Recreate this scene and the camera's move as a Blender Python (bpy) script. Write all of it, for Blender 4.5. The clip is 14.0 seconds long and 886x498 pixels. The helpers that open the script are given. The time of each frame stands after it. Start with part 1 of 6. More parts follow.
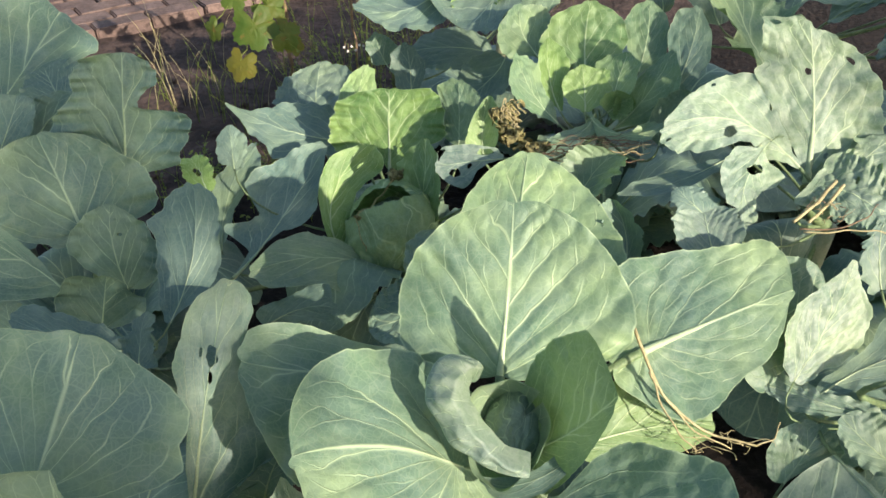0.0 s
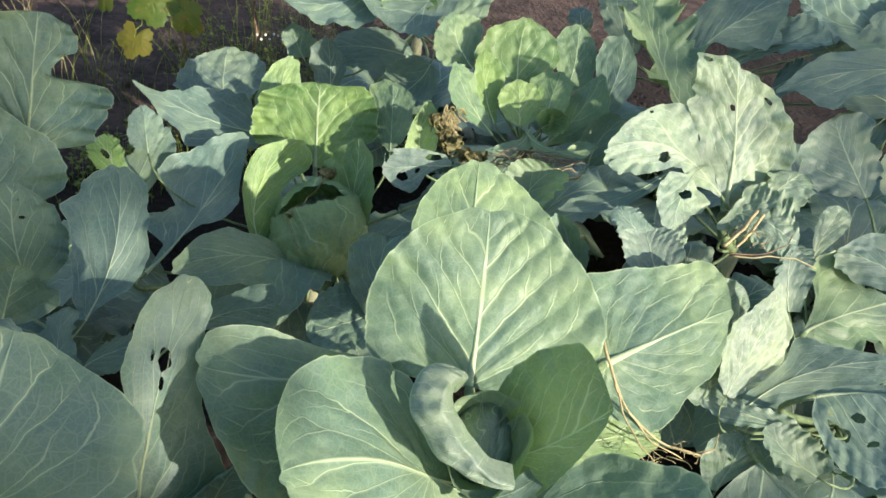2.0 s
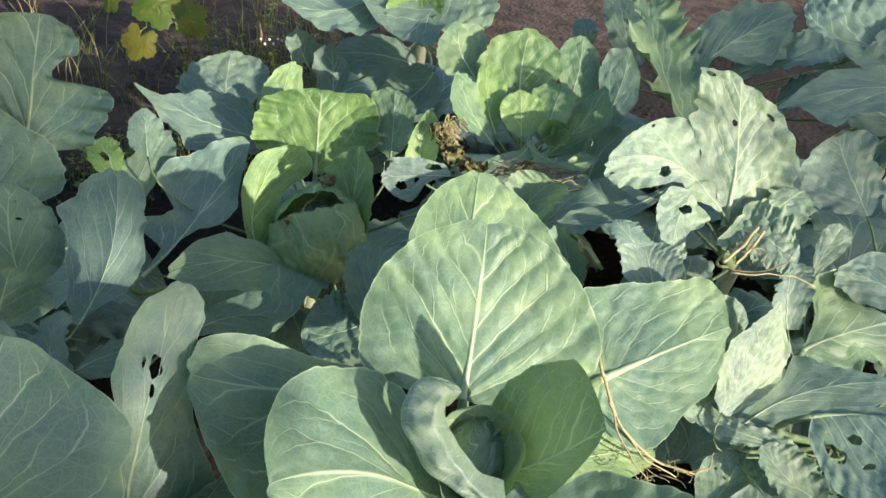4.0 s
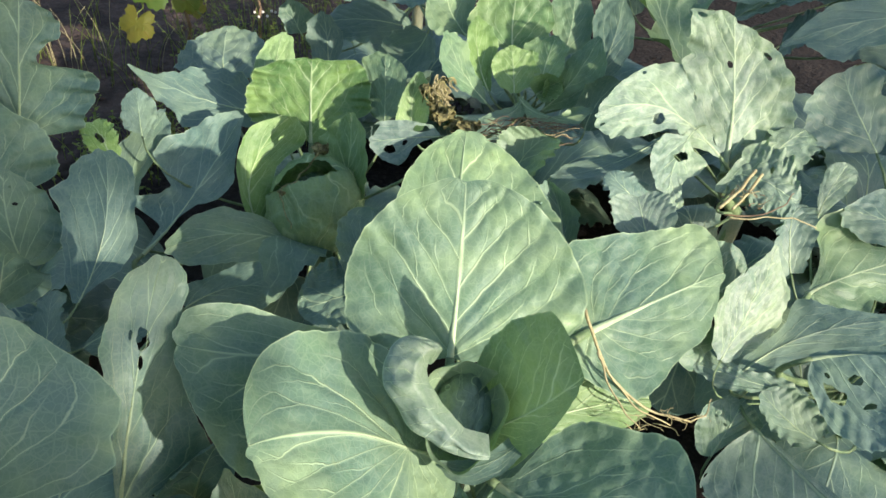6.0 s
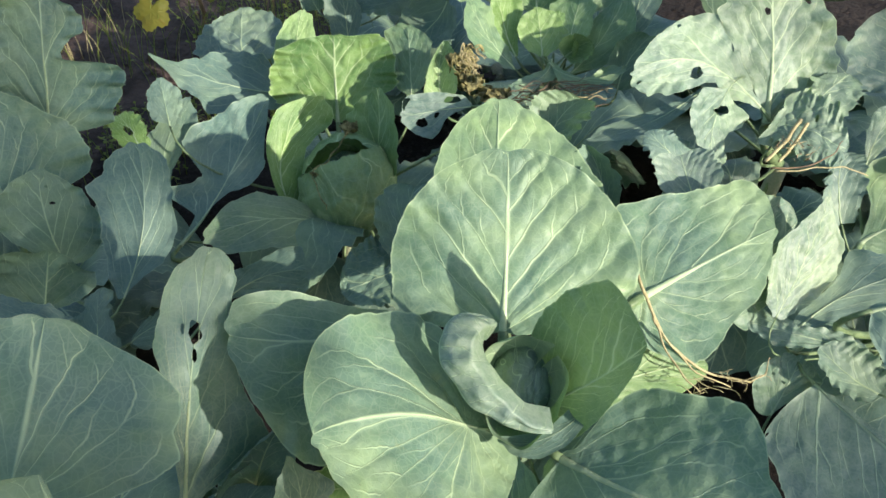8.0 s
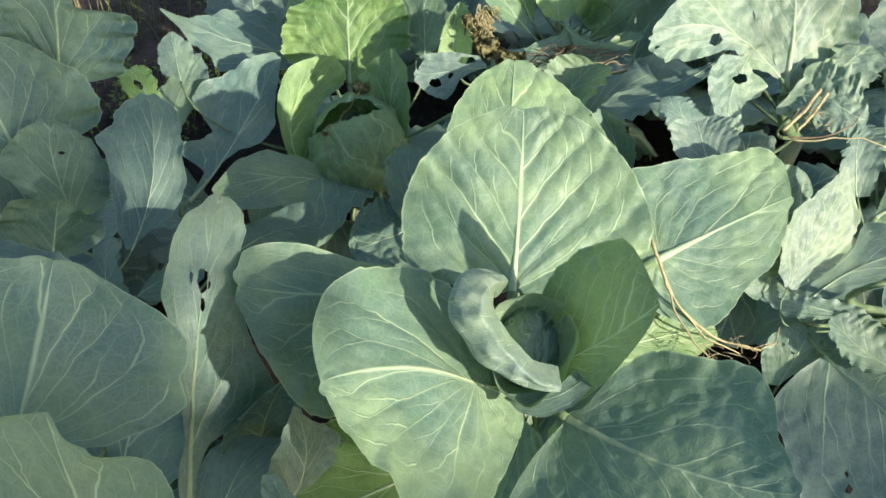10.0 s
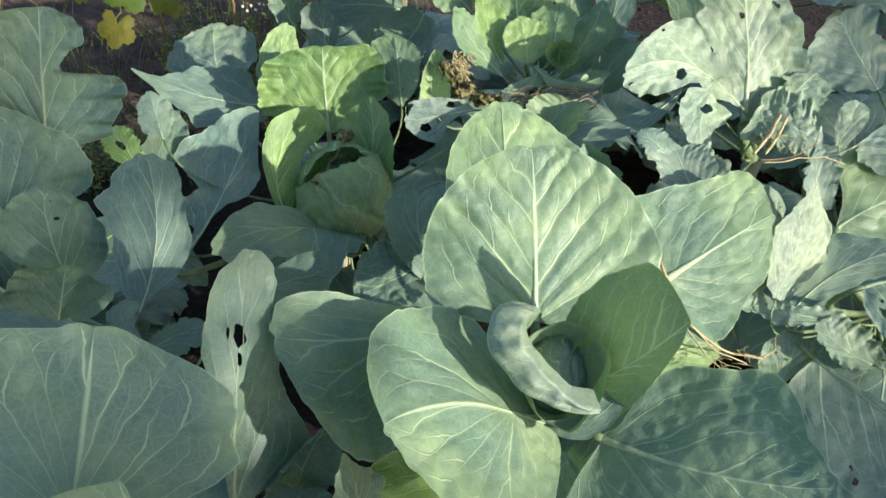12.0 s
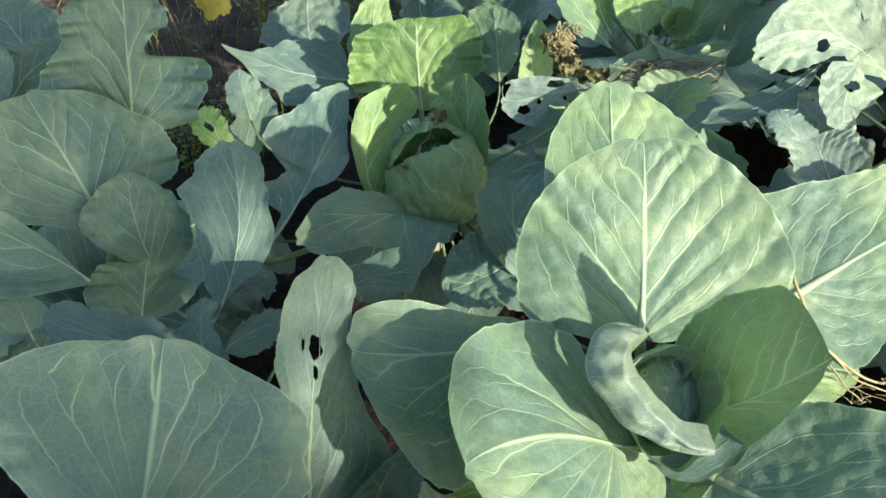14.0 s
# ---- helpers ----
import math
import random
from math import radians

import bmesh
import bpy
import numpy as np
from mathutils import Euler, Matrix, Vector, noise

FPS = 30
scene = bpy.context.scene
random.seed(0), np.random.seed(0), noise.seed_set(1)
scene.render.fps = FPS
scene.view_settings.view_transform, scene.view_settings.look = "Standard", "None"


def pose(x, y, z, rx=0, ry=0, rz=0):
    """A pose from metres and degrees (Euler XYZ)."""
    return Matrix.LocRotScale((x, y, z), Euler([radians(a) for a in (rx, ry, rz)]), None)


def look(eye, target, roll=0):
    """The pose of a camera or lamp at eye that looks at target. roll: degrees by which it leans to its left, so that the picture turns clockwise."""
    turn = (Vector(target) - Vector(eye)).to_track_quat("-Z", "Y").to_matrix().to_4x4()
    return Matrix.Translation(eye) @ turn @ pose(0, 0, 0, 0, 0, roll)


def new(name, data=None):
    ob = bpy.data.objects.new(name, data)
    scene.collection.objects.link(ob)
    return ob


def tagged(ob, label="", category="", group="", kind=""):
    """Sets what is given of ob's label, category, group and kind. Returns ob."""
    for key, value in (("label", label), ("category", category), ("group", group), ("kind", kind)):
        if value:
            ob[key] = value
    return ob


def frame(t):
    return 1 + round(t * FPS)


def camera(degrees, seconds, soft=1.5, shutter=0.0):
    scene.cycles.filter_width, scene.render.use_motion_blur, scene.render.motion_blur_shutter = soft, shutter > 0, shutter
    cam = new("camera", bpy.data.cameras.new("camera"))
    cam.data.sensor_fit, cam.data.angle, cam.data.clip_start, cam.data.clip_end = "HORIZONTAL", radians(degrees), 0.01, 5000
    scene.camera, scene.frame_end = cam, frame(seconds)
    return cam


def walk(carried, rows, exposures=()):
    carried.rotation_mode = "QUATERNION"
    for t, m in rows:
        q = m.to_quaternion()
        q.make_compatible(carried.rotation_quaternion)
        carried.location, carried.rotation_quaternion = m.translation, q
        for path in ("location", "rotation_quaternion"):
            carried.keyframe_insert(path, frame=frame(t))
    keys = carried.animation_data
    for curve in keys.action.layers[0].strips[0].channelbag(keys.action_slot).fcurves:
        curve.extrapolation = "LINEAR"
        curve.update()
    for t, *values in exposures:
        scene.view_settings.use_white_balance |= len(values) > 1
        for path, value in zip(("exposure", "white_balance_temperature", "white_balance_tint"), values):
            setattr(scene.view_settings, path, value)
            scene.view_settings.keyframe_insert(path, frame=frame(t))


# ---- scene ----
cam = camera(62.4, 14.0, soft=1.6)
METRES, EYE, TILT, LEAN, TURN = 1.0, 1.05, -37.0, 0.0, 0.0
ROWS = [
    (0.0, 0.0, 0.0, 0.0, -0.0, 0.0, 0.0),
    (0.5, 0.0117, -0.0281, -0.0201, -1.31, 1.52, -2.92),
    (1.0, -0.044, 0.0152, 0.0026, -6.22, -0.6, 0.05),
    (1.5, -0.158, 0.0361, -0.0014, -9.1, -0.11, 0.09),
    (2.0, -0.1858, 0.047, -0.0051, -12.48, 0.81, -3.01),
    (4.5, -0.167, 0.0548, 0.0097, -12.28, 1.19, -4.25),
    (5.0, -0.1449, 0.0614, 0.0153, -12.9, 0.73, -2.14),
    (5.5, -0.1531, 0.0776, -0.0031, -11.6, -1.46, -4.0),
    (6.0, -0.102, 0.0391, -0.0035, -9.62, -1.44, -1.1),
    (6.5, -0.1166, 0.0547, -0.0272, -3.81, -5.38, -4.57),
    (7.0, -0.0971, 0.0512, -0.0489, -6.19, -6.3, -2.1),
    (7.5, -0.1309, 0.0729, -0.005, -5.81, -4.45, -0.79),
    (8.0, -0.135, 0.064, 0.0032, -8.25, -3.8, 2.53),
    (10.5, -0.1518, 0.0757, -0.0336, -7.18, -5.5, -0.42),
    (11.0, -0.2067, 0.0832, -0.0313, -6.83, -4.0, -3.67),
    (11.5, -0.2554, 0.0673, -0.0035, -10.44, -1.01, 1.08),
    (12.0, -0.2783, 0.0645, -0.0199, -13.76, -2.59, 4.72),
    (12.5, -0.2699, 0.0661, -0.022, -15.32, -3.84, 5.85),
    (13.0, -0.2162, 0.0898, 0.0314, -10.55, -1.87, 2.75),
    (13.5, -0.1999, 0.1187, 0.0572, -5.92, -2.0, 2.24),
    (14.0, -0.2451, 0.1603, 0.0349, -5.88, -5.32, 4.03),
]
EXPOSURES = [(0.0, 0.78, 6900, 16), (2.0, 0.79, 6750, 15), (5.0, 0.75, 6640, 13), (7.0, 0.73, 6520, 12), (12.5, 0.76, 6540, 13), (14.0, 0.85, 6540, 11)]
walk(cam, [(t, pose(0, 0, EYE, TILT, LEAN, TURN) @ pose(METRES * x, METRES * y, METRES * z, 90 + pitch, roll, yaw)) for t, x, y, z, yaw, pitch, roll in ROWS],
     EXPOSURES)

GROUND = -0.14    # height of the soil

# ---- daylight ----
SUN_AZIMUTH, SUN_HEIGHT = 138.0, 21.5    # degrees clockwise from +y, and above the horizon
world = bpy.data.worlds.new("garden_sky")
scene.world = world
world.use_nodes = True
sky = world.node_tree.nodes.new("ShaderNodeTexSky")
sky.sky_type, sky.sun_disc = "NISHITA", False
sky.sun_elevation, sky.sun_rotation = radians(SUN_HEIGHT), radians(SUN_AZIMUTH)
world.node_tree.nodes["Background"].inputs["Strength"].default_value = 0.15
world.node_tree.links.new(sky.outputs["Color"], world.node_tree.nodes["Background"].inputs["Color"])
sun = new("sun", bpy.data.lights.new("sun", "SUN"))
sun.data.energy, sun.data.angle, sun.data.color = 5.0, radians(0.6), (1.0, 0.91, 0.80)
az, el = radians(SUN_AZIMUTH), radians(SUN_HEIGHT)
sun.matrix_world = look((0, 0, 0), (-math.sin(az) * math.cos(el), -math.cos(az) * math.cos(el), -math.sin(el)))
sun.location = (4, -2, 5)


# ---- materials ----
class Nodes:
    """A short way to write node materials."""

    def __init__(self, name):
        self.mat = bpy.data.materials.new(name)
        self.mat.use_nodes = True
        self.tree = self.mat.node_tree
        self.tree.nodes.clear()
        self.out = self.tree.nodes.new("ShaderNodeOutputMaterial")

    def put(self, socket, value):
        if isinstance(value, bpy.types.NodeSocket):
            self.tree.links.new(value, socket)
        elif value is not None:
            socket.default_value = value

    def math(self, op, a, b=0.0, c=0.0, clamp=False):
        n = self.tree.nodes.new("ShaderNodeMath")
        n.operation, n.use_clamp = op, clamp
        for s, v in zip(n.inputs, (a, b, c)):
            self.put(s, v)
        return n.outputs[0]

    def step(self, x, lo, hi, to_lo=0.0, to_hi=1.0):
        n = self.tree.nodes.new("ShaderNodeMapRange")
        n.interpolation_type = "SMOOTHSTEP"
        for i, v in enumerate((x, lo, hi, to_lo, to_hi)):
            self.put(n.inputs[i], v)
        return n.outputs[0]

    def mix(self, fac, a, b, blend="MIX"):
        n = self.tree.nodes.new("ShaderNodeMix")
        n.data_type, n.blend_type = "RGBA", blend
        self.put(n.inputs[0], fac)
        for s, v in ((n.inputs[6], a), (n.inputs[7], b)):
            self.put(s, (*v, 1.0) if isinstance(v, tuple) and len(v) == 3 else v)
        return n.outputs[2]

    def place(self):
        return self.tree.nodes.new("ShaderNodeNewGeometry").outputs["Position"]

    def noise(self, scale, detail=3.0, rough=0.55, at=None, distort=0.0):
        n = self.tree.nodes.new("ShaderNodeTexNoise")
        n.inputs["Scale"].default_value, n.inputs["Detail"].default_value = scale, detail
        n.inputs["Roughness"].default_value, n.inputs["Distortion"].default_value = rough, distort
        self.put(n.inputs["Vector"], at or self.place())
        return n.outputs["Fac"]

    def voronoi(self, scale, feature="DISTANCE_TO_EDGE", at=None):
        n = self.tree.nodes.new("ShaderNodeTexVoronoi")
        n.feature = feature
        n.inputs["Scale"].default_value = scale
        self.put(n.inputs["Vector"], at or self.place())
        return n.outputs["Distance"]

    def bump(self, height, distance, strength=1.0):
        n = self.tree.nodes.new("ShaderNodeBump")
        n.inputs["Strength"].default_value, n.inputs["Distance"].default_value = strength, distance
        self.put(n.inputs["Height"], height)
        return n.outputs["Normal"]

    def surface(self, colour, rough=0.6, normal=None, through_colour=None, through_share=0.0, specular=0.5):
        n = self.tree.nodes.new("ShaderNodeBsdfPrincipled")
        self.put(n.inputs["Base Color"], (*colour, 1.0) if isinstance(colour, tuple) else colour)
        self.put(n.inputs["Roughness"], rough)
        self.put(n.inputs["Specular IOR Level"], specular)
        self.put(n.inputs["Normal"], normal)
        shader = n.outputs[0]
        if through_colour is not None:
            t = self.tree.nodes.new("ShaderNodeBsdfTranslucent")
            self.put(t.inputs["Color"], (*through_colour, 1.0) if isinstance(through_colour, tuple) else through_colour)
            self.put(t.inputs["Normal"], normal)
            m = self.tree.nodes.new("ShaderNodeMixShader")
            self.put(m.inputs[0], through_share)
            self.tree.links.new(shader, m.inputs[1])
            self.tree.links.new(t.outputs[0], m.inputs[2])
            shader = m.outputs[0]
        self.tree.links.new(shader, self.out.inputs["Surface"])
        return self.mat


def cabbage_leaf_material():
    """Waxy blue-green leaf; the object's colour holds (freshness, weathered wax, how close the veins lie)."""
    n = Nodes("cabbage_leaf")
    uv = n.tree.nodes.new("ShaderNodeUVMap")
    uv.uv_map = "veins"
    sep = n.tree.nodes.new("ShaderNodeSeparateXYZ")
    n.tree.links.new(uv.outputs[0], sep.inputs[0])
    f, v = sep.outputs[0], n.math("ABSOLUTE", sep.outputs[1])
    info = n.tree.nodes.new("ShaderNodeObjectInfo")
    own = n.tree.nodes.new("ShaderNodeSeparateColor")
    n.tree.links.new(info.outputs["Color"], own.inputs[0])
    fresh, wax, close = own.outputs[0], own.outputs[1], own.outputs[2]
    fine = n.noise(55.0, 4.0)
    attr = n.tree.nodes.new("ShaderNodeAttribute")
    attr.attribute_name = "weak"
    bold = n.math("SUBTRACT", 1.0, attr.outputs["Fac"])
    f = n.math("ADD", f, n.math("MULTIPLY_ADD", n.noise(22.0, 3.0), 0.13, -0.065))
    # side veins: a bright core in a paler band, tapering outwards
    d = n.math("ABSOLUTE", n.math("SUBTRACT", n.math("FRACT", f), 0.5))
    w = n.math("MULTIPLY", n.math("MULTIPLY", close, n.step(v, 0.0, 0.85, 0.075, 0.017)), n.math("MULTIPLY_ADD", bold, 0.7, 0.3))
    core = n.math("MULTIPLY", n.step(d, n.math("MULTIPLY", w, 0.25), w, 1.0, 0.0), n.step(v, 0.3, 0.97, 1.0, 0.0))
    halo = n.math("MULTIPLY", n.step(d, 0.0, n.math("MULTIPLY", w, 3.4), 0.36, 0.0), n.step(v, 0.05, 0.75, 1.0, 0.0))
    side = n.math("MULTIPLY", n.math("MAXIMUM", core, halo), n.math("MULTIPLY_ADD", bold, 0.8, 0.2))
    # branches that leave each side vein towards the margin
    shifted = n.math("ADD", f, 0.5)
    cell = n.math("FRACT", shifted)
    sub = n.math("FRACT", n.math("ADD", n.math("SUBTRACT", n.math("MULTIPLY", v, 3.4), n.math("MULTIPLY", cell, 0.8)),
                                 n.math("ADD", n.math("MULTIPLY", n.math("FLOOR", shifted), 0.618), n.math("MULTIPLY_ADD", n.noise(30.0, 3.0), 0.5, -0.25))))
    d2 = n.math("ABSOLUTE", n.math("SUBTRACT", sub, 0.5))
    d2 = n.math("SUBTRACT", 0.5, d2)
    branch = n.math("MULTIPLY", n.step(d2, 0.012, 0.065, 1.0, 0.0), n.step(cell, 0.1, 0.85, 0.62, 0.0))
    branch = n.math("MULTIPLY", branch, n.math("MULTIPLY", n.step(v, 0.1, 0.3), n.step(v, 0.85, 0.97, 1.0, 0.0)))
    net = n.step(n.voronoi(110.0), 0.02, 0.1, 1.0, 0.0)
    coarse = n.math("MULTIPLY", n.step(n.voronoi(42.0), 0.012, 0.05, 1.0, 0.0), 0.10)
    rib = n.step(v, 0.004, 0.03, 0.85, 0.0)
    vein = n.math("MAXIMUM", n.math("MAXIMUM", side, branch), rib)
    pale = n.math("MAXIMUM", n.math("MULTIPLY", vein, n.math("MULTIPLY_ADD", wax, 0.12, 0.66)), n.math("MAXIMUM", coarse, n.math("MULTIPLY", net, 0.07)))
    pale = n.math("MAXIMUM", pale, n.step(v, 0.978, 0.994, 0.0, 0.4))
    broad = n.noise(7.0, 3.0)
    mottle = n.noise(26.0, 5.0, 0.7)
    blue = n.mix(n.step(broad, 0.35, 0.65), (0.094, 0.166, 0.136), (0.146, 0.216, 0.172))
    green = n.mix(n.step(broad, 0.35, 0.65), (0.108, 0.206, 0.084), (0.222, 0.325, 0.142))
    patch = n.math("MULTIPLY_ADD", broad, 1.3, n.math("MULTIPLY_ADD", n.noise(15.0, 4.0, 0.6), 0.9, -1.1))
    tone = n.math("ADD", fresh, patch, clamp=True)
    base = n.mix(tone, blue, green)
    base = n.mix(n.step(fresh, 0.5, 0.95, 0.0, 0.9), base, n.mix(n.step(broad, 0.35, 0.65), (0.075, 0.175, 0.036), (0.175, 0.300, 0.070)))
    bloom = n.math("MULTIPLY", n.step(mottle, 0.46, 0.72, 0.0, 0.26), n.math("SUBTRACT", 1.0, n.math("MULTIPLY", fresh, 0.6)))
    base = n.mix(bloom, base, (0.26, 0.355, 0.265))
    scuff = n.math("MULTIPLY", n.step(n.noise(70.0, 6.0, 0.75, distort=1.2), 0.38, 0.62), n.math("MULTIPLY", wax, 0.26))
    base = n.mix(scuff, base, (0.42, 0.47, 0.39))
    vein_colour = n.mix(fresh, (0.44, 0.58, 0.37), (0.58, 0.70, 0.37))
    base = n.mix(pale, base, vein_colour)
    yellow = n.math("MULTIPLY", n.step(n.noise(10.0, 4.0, 0.7), 0.66, 0.76), 0.28)
    base = n.mix(yellow, base, (0.36, 0.36, 0.10))
    speck = n.math("MULTIPLY", n.step(n.voronoi(95.0, "F1"), 0.05, 0.12, 1.0, 0.0), n.step(n.noise(14.0), 0.55, 0.66, 0.0, 0.7))
    base = n.mix(speck, base, (0.10, 0.085, 0.05))
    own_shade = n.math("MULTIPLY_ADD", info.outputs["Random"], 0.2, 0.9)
    base = n.mix(1.0, base, own_shade, "MULTIPLY")
    height = n.math("MULTIPLY_ADD", n.noise(140.0, 3.0), 0.25, n.math("MULTIPLY", vein, 0.5))
    height = n.math("ADD", height, n.math("MULTIPLY", net, 0.05))
    height = n.math("MULTIPLY_ADD", n.noise(38.0, 4.0), 0.6, height)
    normal = n.bump(height, 0.0022, 0.8)
    rough = n.math("MULTIPLY_ADD", fine, 0.22, 0.42)
    through_col = n.mix(pale, n.mix(tone, (0.09, 0.27, 0.06), (0.24, 0.44, 0.06)), (0.40, 0.54, 0.18))
    return n.surface(base, rough, normal, through_col, 0.10, 0.45)


def plain(name, one, two, scale, rough=0.7, relief=0.0, fine=None, share=0.0, seen_through=(0.3, 0.4, 0.1)):
    """Two colours mixed at two scales, varied a little from piece to piece."""
    n = Nodes(name)
    broad, grain = n.noise(scale, 4.0, 0.6), n.noise(fine or scale * 6.0, 4.0, 0.65)
    col = n.mix(n.step(n.math("MULTIPLY_ADD", grain, 0.5, n.math("MULTIPLY", broad, 0.5)), 0.38, 0.62), one, two)
    info = n.tree.nodes.new("ShaderNodeObjectInfo")
    col = n.mix(1.0, col, n.math("MULTIPLY_ADD", info.outputs["Random"], 0.3, 0.85), "MULTIPLY")
    normal = n.bump(n.math("ADD", grain, broad), relief) if relief else None
    return n.surface(col, rough, normal, seen_through if share else None, share, 0.3)


def soil_material():
    """Dark moist bed, and paler trodden earth along the path."""
    n = Nodes("dark_soil")
    broad, grain, clod = n.noise(3.0, 5.0, 0.6), n.noise(60.0, 6.0, 0.7), n.voronoi(38.0, "F1")
    col = n.mix(n.step(broad, 0.35, 0.65), (0.016, 0.013, 0.011), (0.036, 0.028, 0.023))
    spot = n.tree.nodes.new("ShaderNodeSeparateXYZ")
    n.tree.links.new(n.place(), spot.inputs[0])
    edge = n.math("ADD", n.math("MULTIPLY_ADD", spot.outputs[0], -0.75, spot.outputs[1]), n.math("MULTIPLY_ADD", n.noise(6.0, 4.0), 0.8, -0.4))
    dry = n.mix(n.step(n.noise(9.0, 5.0, 0.65), 0.35, 0.65), (0.060, 0.044, 0.036), (0.135, 0.096, 0.078))
    col = n.mix(n.step(edge, 2.25, 2.6), col, dry)
    col = n.mix(n.step(grain, 0.5, 0.7, 0.0, 0.6), col, (0.075, 0.060, 0.050))
    normal = n.bump(n.math("MULTIPLY_ADD", clod, -0.8, grain), 0.02, 1.0)
    return n.surface(col, 0.95, normal, None, 0.0, 0.15)


def vine_leaf_material():
    n = Nodes("yellowing_vine_leaf")
    info = n.tree.nodes.new("ShaderNodeObjectInfo")
    own = n.tree.nodes.new("ShaderNodeSeparateColor")
    n.tree.links.new(info.outputs["Color"], own.inputs[0])
    age = n.math("ADD", own.outputs[0], n.math("MULTIPLY_ADD", n.noise(18.0, 4.0), 1.0, -0.5), clamp=True)
    col = n.mix(age, (0.060, 0.120, 0.020), (0.16, 0.15, 0.025))
    col = n.mix(n.step(n.noise(40.0, 4.0), 0.62, 0.7, 0.0, 0.8), col, (0.20, 0.11, 0.03))
    lit = n.mix(age, (0.11, 0.23, 0.03), (0.28, 0.23, 0.03))
    return n.surface(col, 0.5, n.bump(n.noise(90.0, 3.0), 0.002), lit, 0.4, 0.3)


LEAF = cabbage_leaf_material()
RIB = plain("leaf_rib", (0.34, 0.45, 0.26), (0.44, 0.54, 0.33), 25.0, 0.45, 0.001, share=0.15, seen_through=(0.45, 0.6, 0.2))
STALK = plain("leaf_stalk", (0.10, 0.16, 0.07), (0.20, 0.27, 0.13), 25.0, 0.5, 0.001)
STEM = plain("cabbage_stem", (0.24, 0.28, 0.17), (0.33, 0.33, 0.22), 30.0, 0.6, 0.003)
SOIL = soil_material()
STRAW = plain("dry_straw", (0.27, 0.23, 0.11), (0.44, 0.39, 0.21), 30.0, 0.6, 0.001)
ROOT = plain("reddish_dry_fibres", (0.13, 0.085, 0.055), (0.26, 0.18, 0.10), 40.0, 0.75, 0.001)
CRUMPLED = plain("withered_leaf", (0.10, 0.085, 0.035), (0.38, 0.35, 0.15), 30.0, 0.8, 0.004, share=0.1)
WEED = plain("weed_green", (0.10, 0.16, 0.03), (0.24, 0.29, 0.06), 12.0, 0.55, share=0.3, seen_through=(0.34, 0.44, 0.05))
BRICK = plain("worn_brick", (0.10, 0.070, 0.058), (0.19, 0.135, 0.112), 9.0, 0.85, 0.004)
VINE = vine_leaf_material()
PALE = plain("pale_seed", (0.55, 0.50, 0.42), (0.70, 0.66, 0.58), 80.0, 0.7)


# ---- builders ----
def part(name, verts, faces, material, parent=None, label="", smooth=True, uv=None, weak=None):
    """Links one mesh as ONE object, a part of parent; uv gives a pair for each face corner, weak how faint its vein is."""
    mesh = bpy.data.meshes.new(name)
    mesh.from_pydata([tuple(map(float, v)) for v in verts], [], faces)
    if uv is not None:
        layer = mesh.uv_layers.new(name="veins")
        layer.data.foreach_set("uv", np.asarray(uv, dtype=np.float32).ravel())
    if weak is not None:
        layer = mesh.attributes.new("weak", "FLOAT", "CORNER")
        layer.data.foreach_set("value", np.asarray(weak, dtype=np.float32))
    mesh.polygons.foreach_set("use_smooth", [smooth] * len(mesh.polygons))
    mesh.materials.append(material)
    mesh.update()
    ob = new(name, mesh)
    if parent is not None:
        ob.parent = parent
        ob.matrix_parent_inverse = Matrix.Translation(-parent_place(parent))
    if label:
        tagged(ob, label)
    return ob


def parent_place(ob):
    spot = Vector(ob.location)
    while ob.parent is not None:
        spot = spot + ob.matrix_parent_inverse.translation
        ob = ob.parent
        spot = spot + Vector(ob.location)
    return spot


def tube(points, radii, sides=7):
    """Vertices and faces of a round stalk through the points, closed at both ends."""
    pts = np.asarray(points, float)
    n = len(pts)
    tang = np.gradient(pts, axis=0)
    tang /= np.linalg.norm(tang, axis=1)[:, None] + 1e-9
    ref = np.array([0.31, 0.17, 0.93])
    verts, faces = [], []
    for i in range(n):
        a = np.cross(tang[i], ref)
        a /= np.linalg.norm(a) + 1e-9
        b = np.cross(tang[i], a)
        for j in range(sides):
            q = 2 * math.pi * j / sides
            verts.append(pts[i] + radii[i] * (math.cos(q) * a + math.sin(q) * b))
    for i in range(n - 1):
        for j in range(sides):
            k = (j + 1) % sides
            faces.append((i * sides + j, i * sides + k, (i + 1) * sides + k, (i + 1) * sides + j))
    faces.append(tuple(range(sides - 1, -1, -1)))
    faces.append(tuple((n - 1) * sides + j for j in range(sides)))
    return verts, faces


def curve3(a, b, c, n):
    """n points of a bend that starts at a, passes b halfway and ends at c."""
    a, b, c = (np.asarray(v, float) for v in (a, b, c))
    k = 2 * b - 0.5 * (a + c)
    s = np.linspace(0, 1, n)[:, None]
    return (1 - s) ** 2 * a + 2 * s * (1 - s) * k + s * s * c


def rnd(p, scale, seed):
    return noise.noise(Vector((p[0] * scale + seed * 7.31, p[1] * scale - seed * 3.7, p[2] * scale + seed * 1.9)))


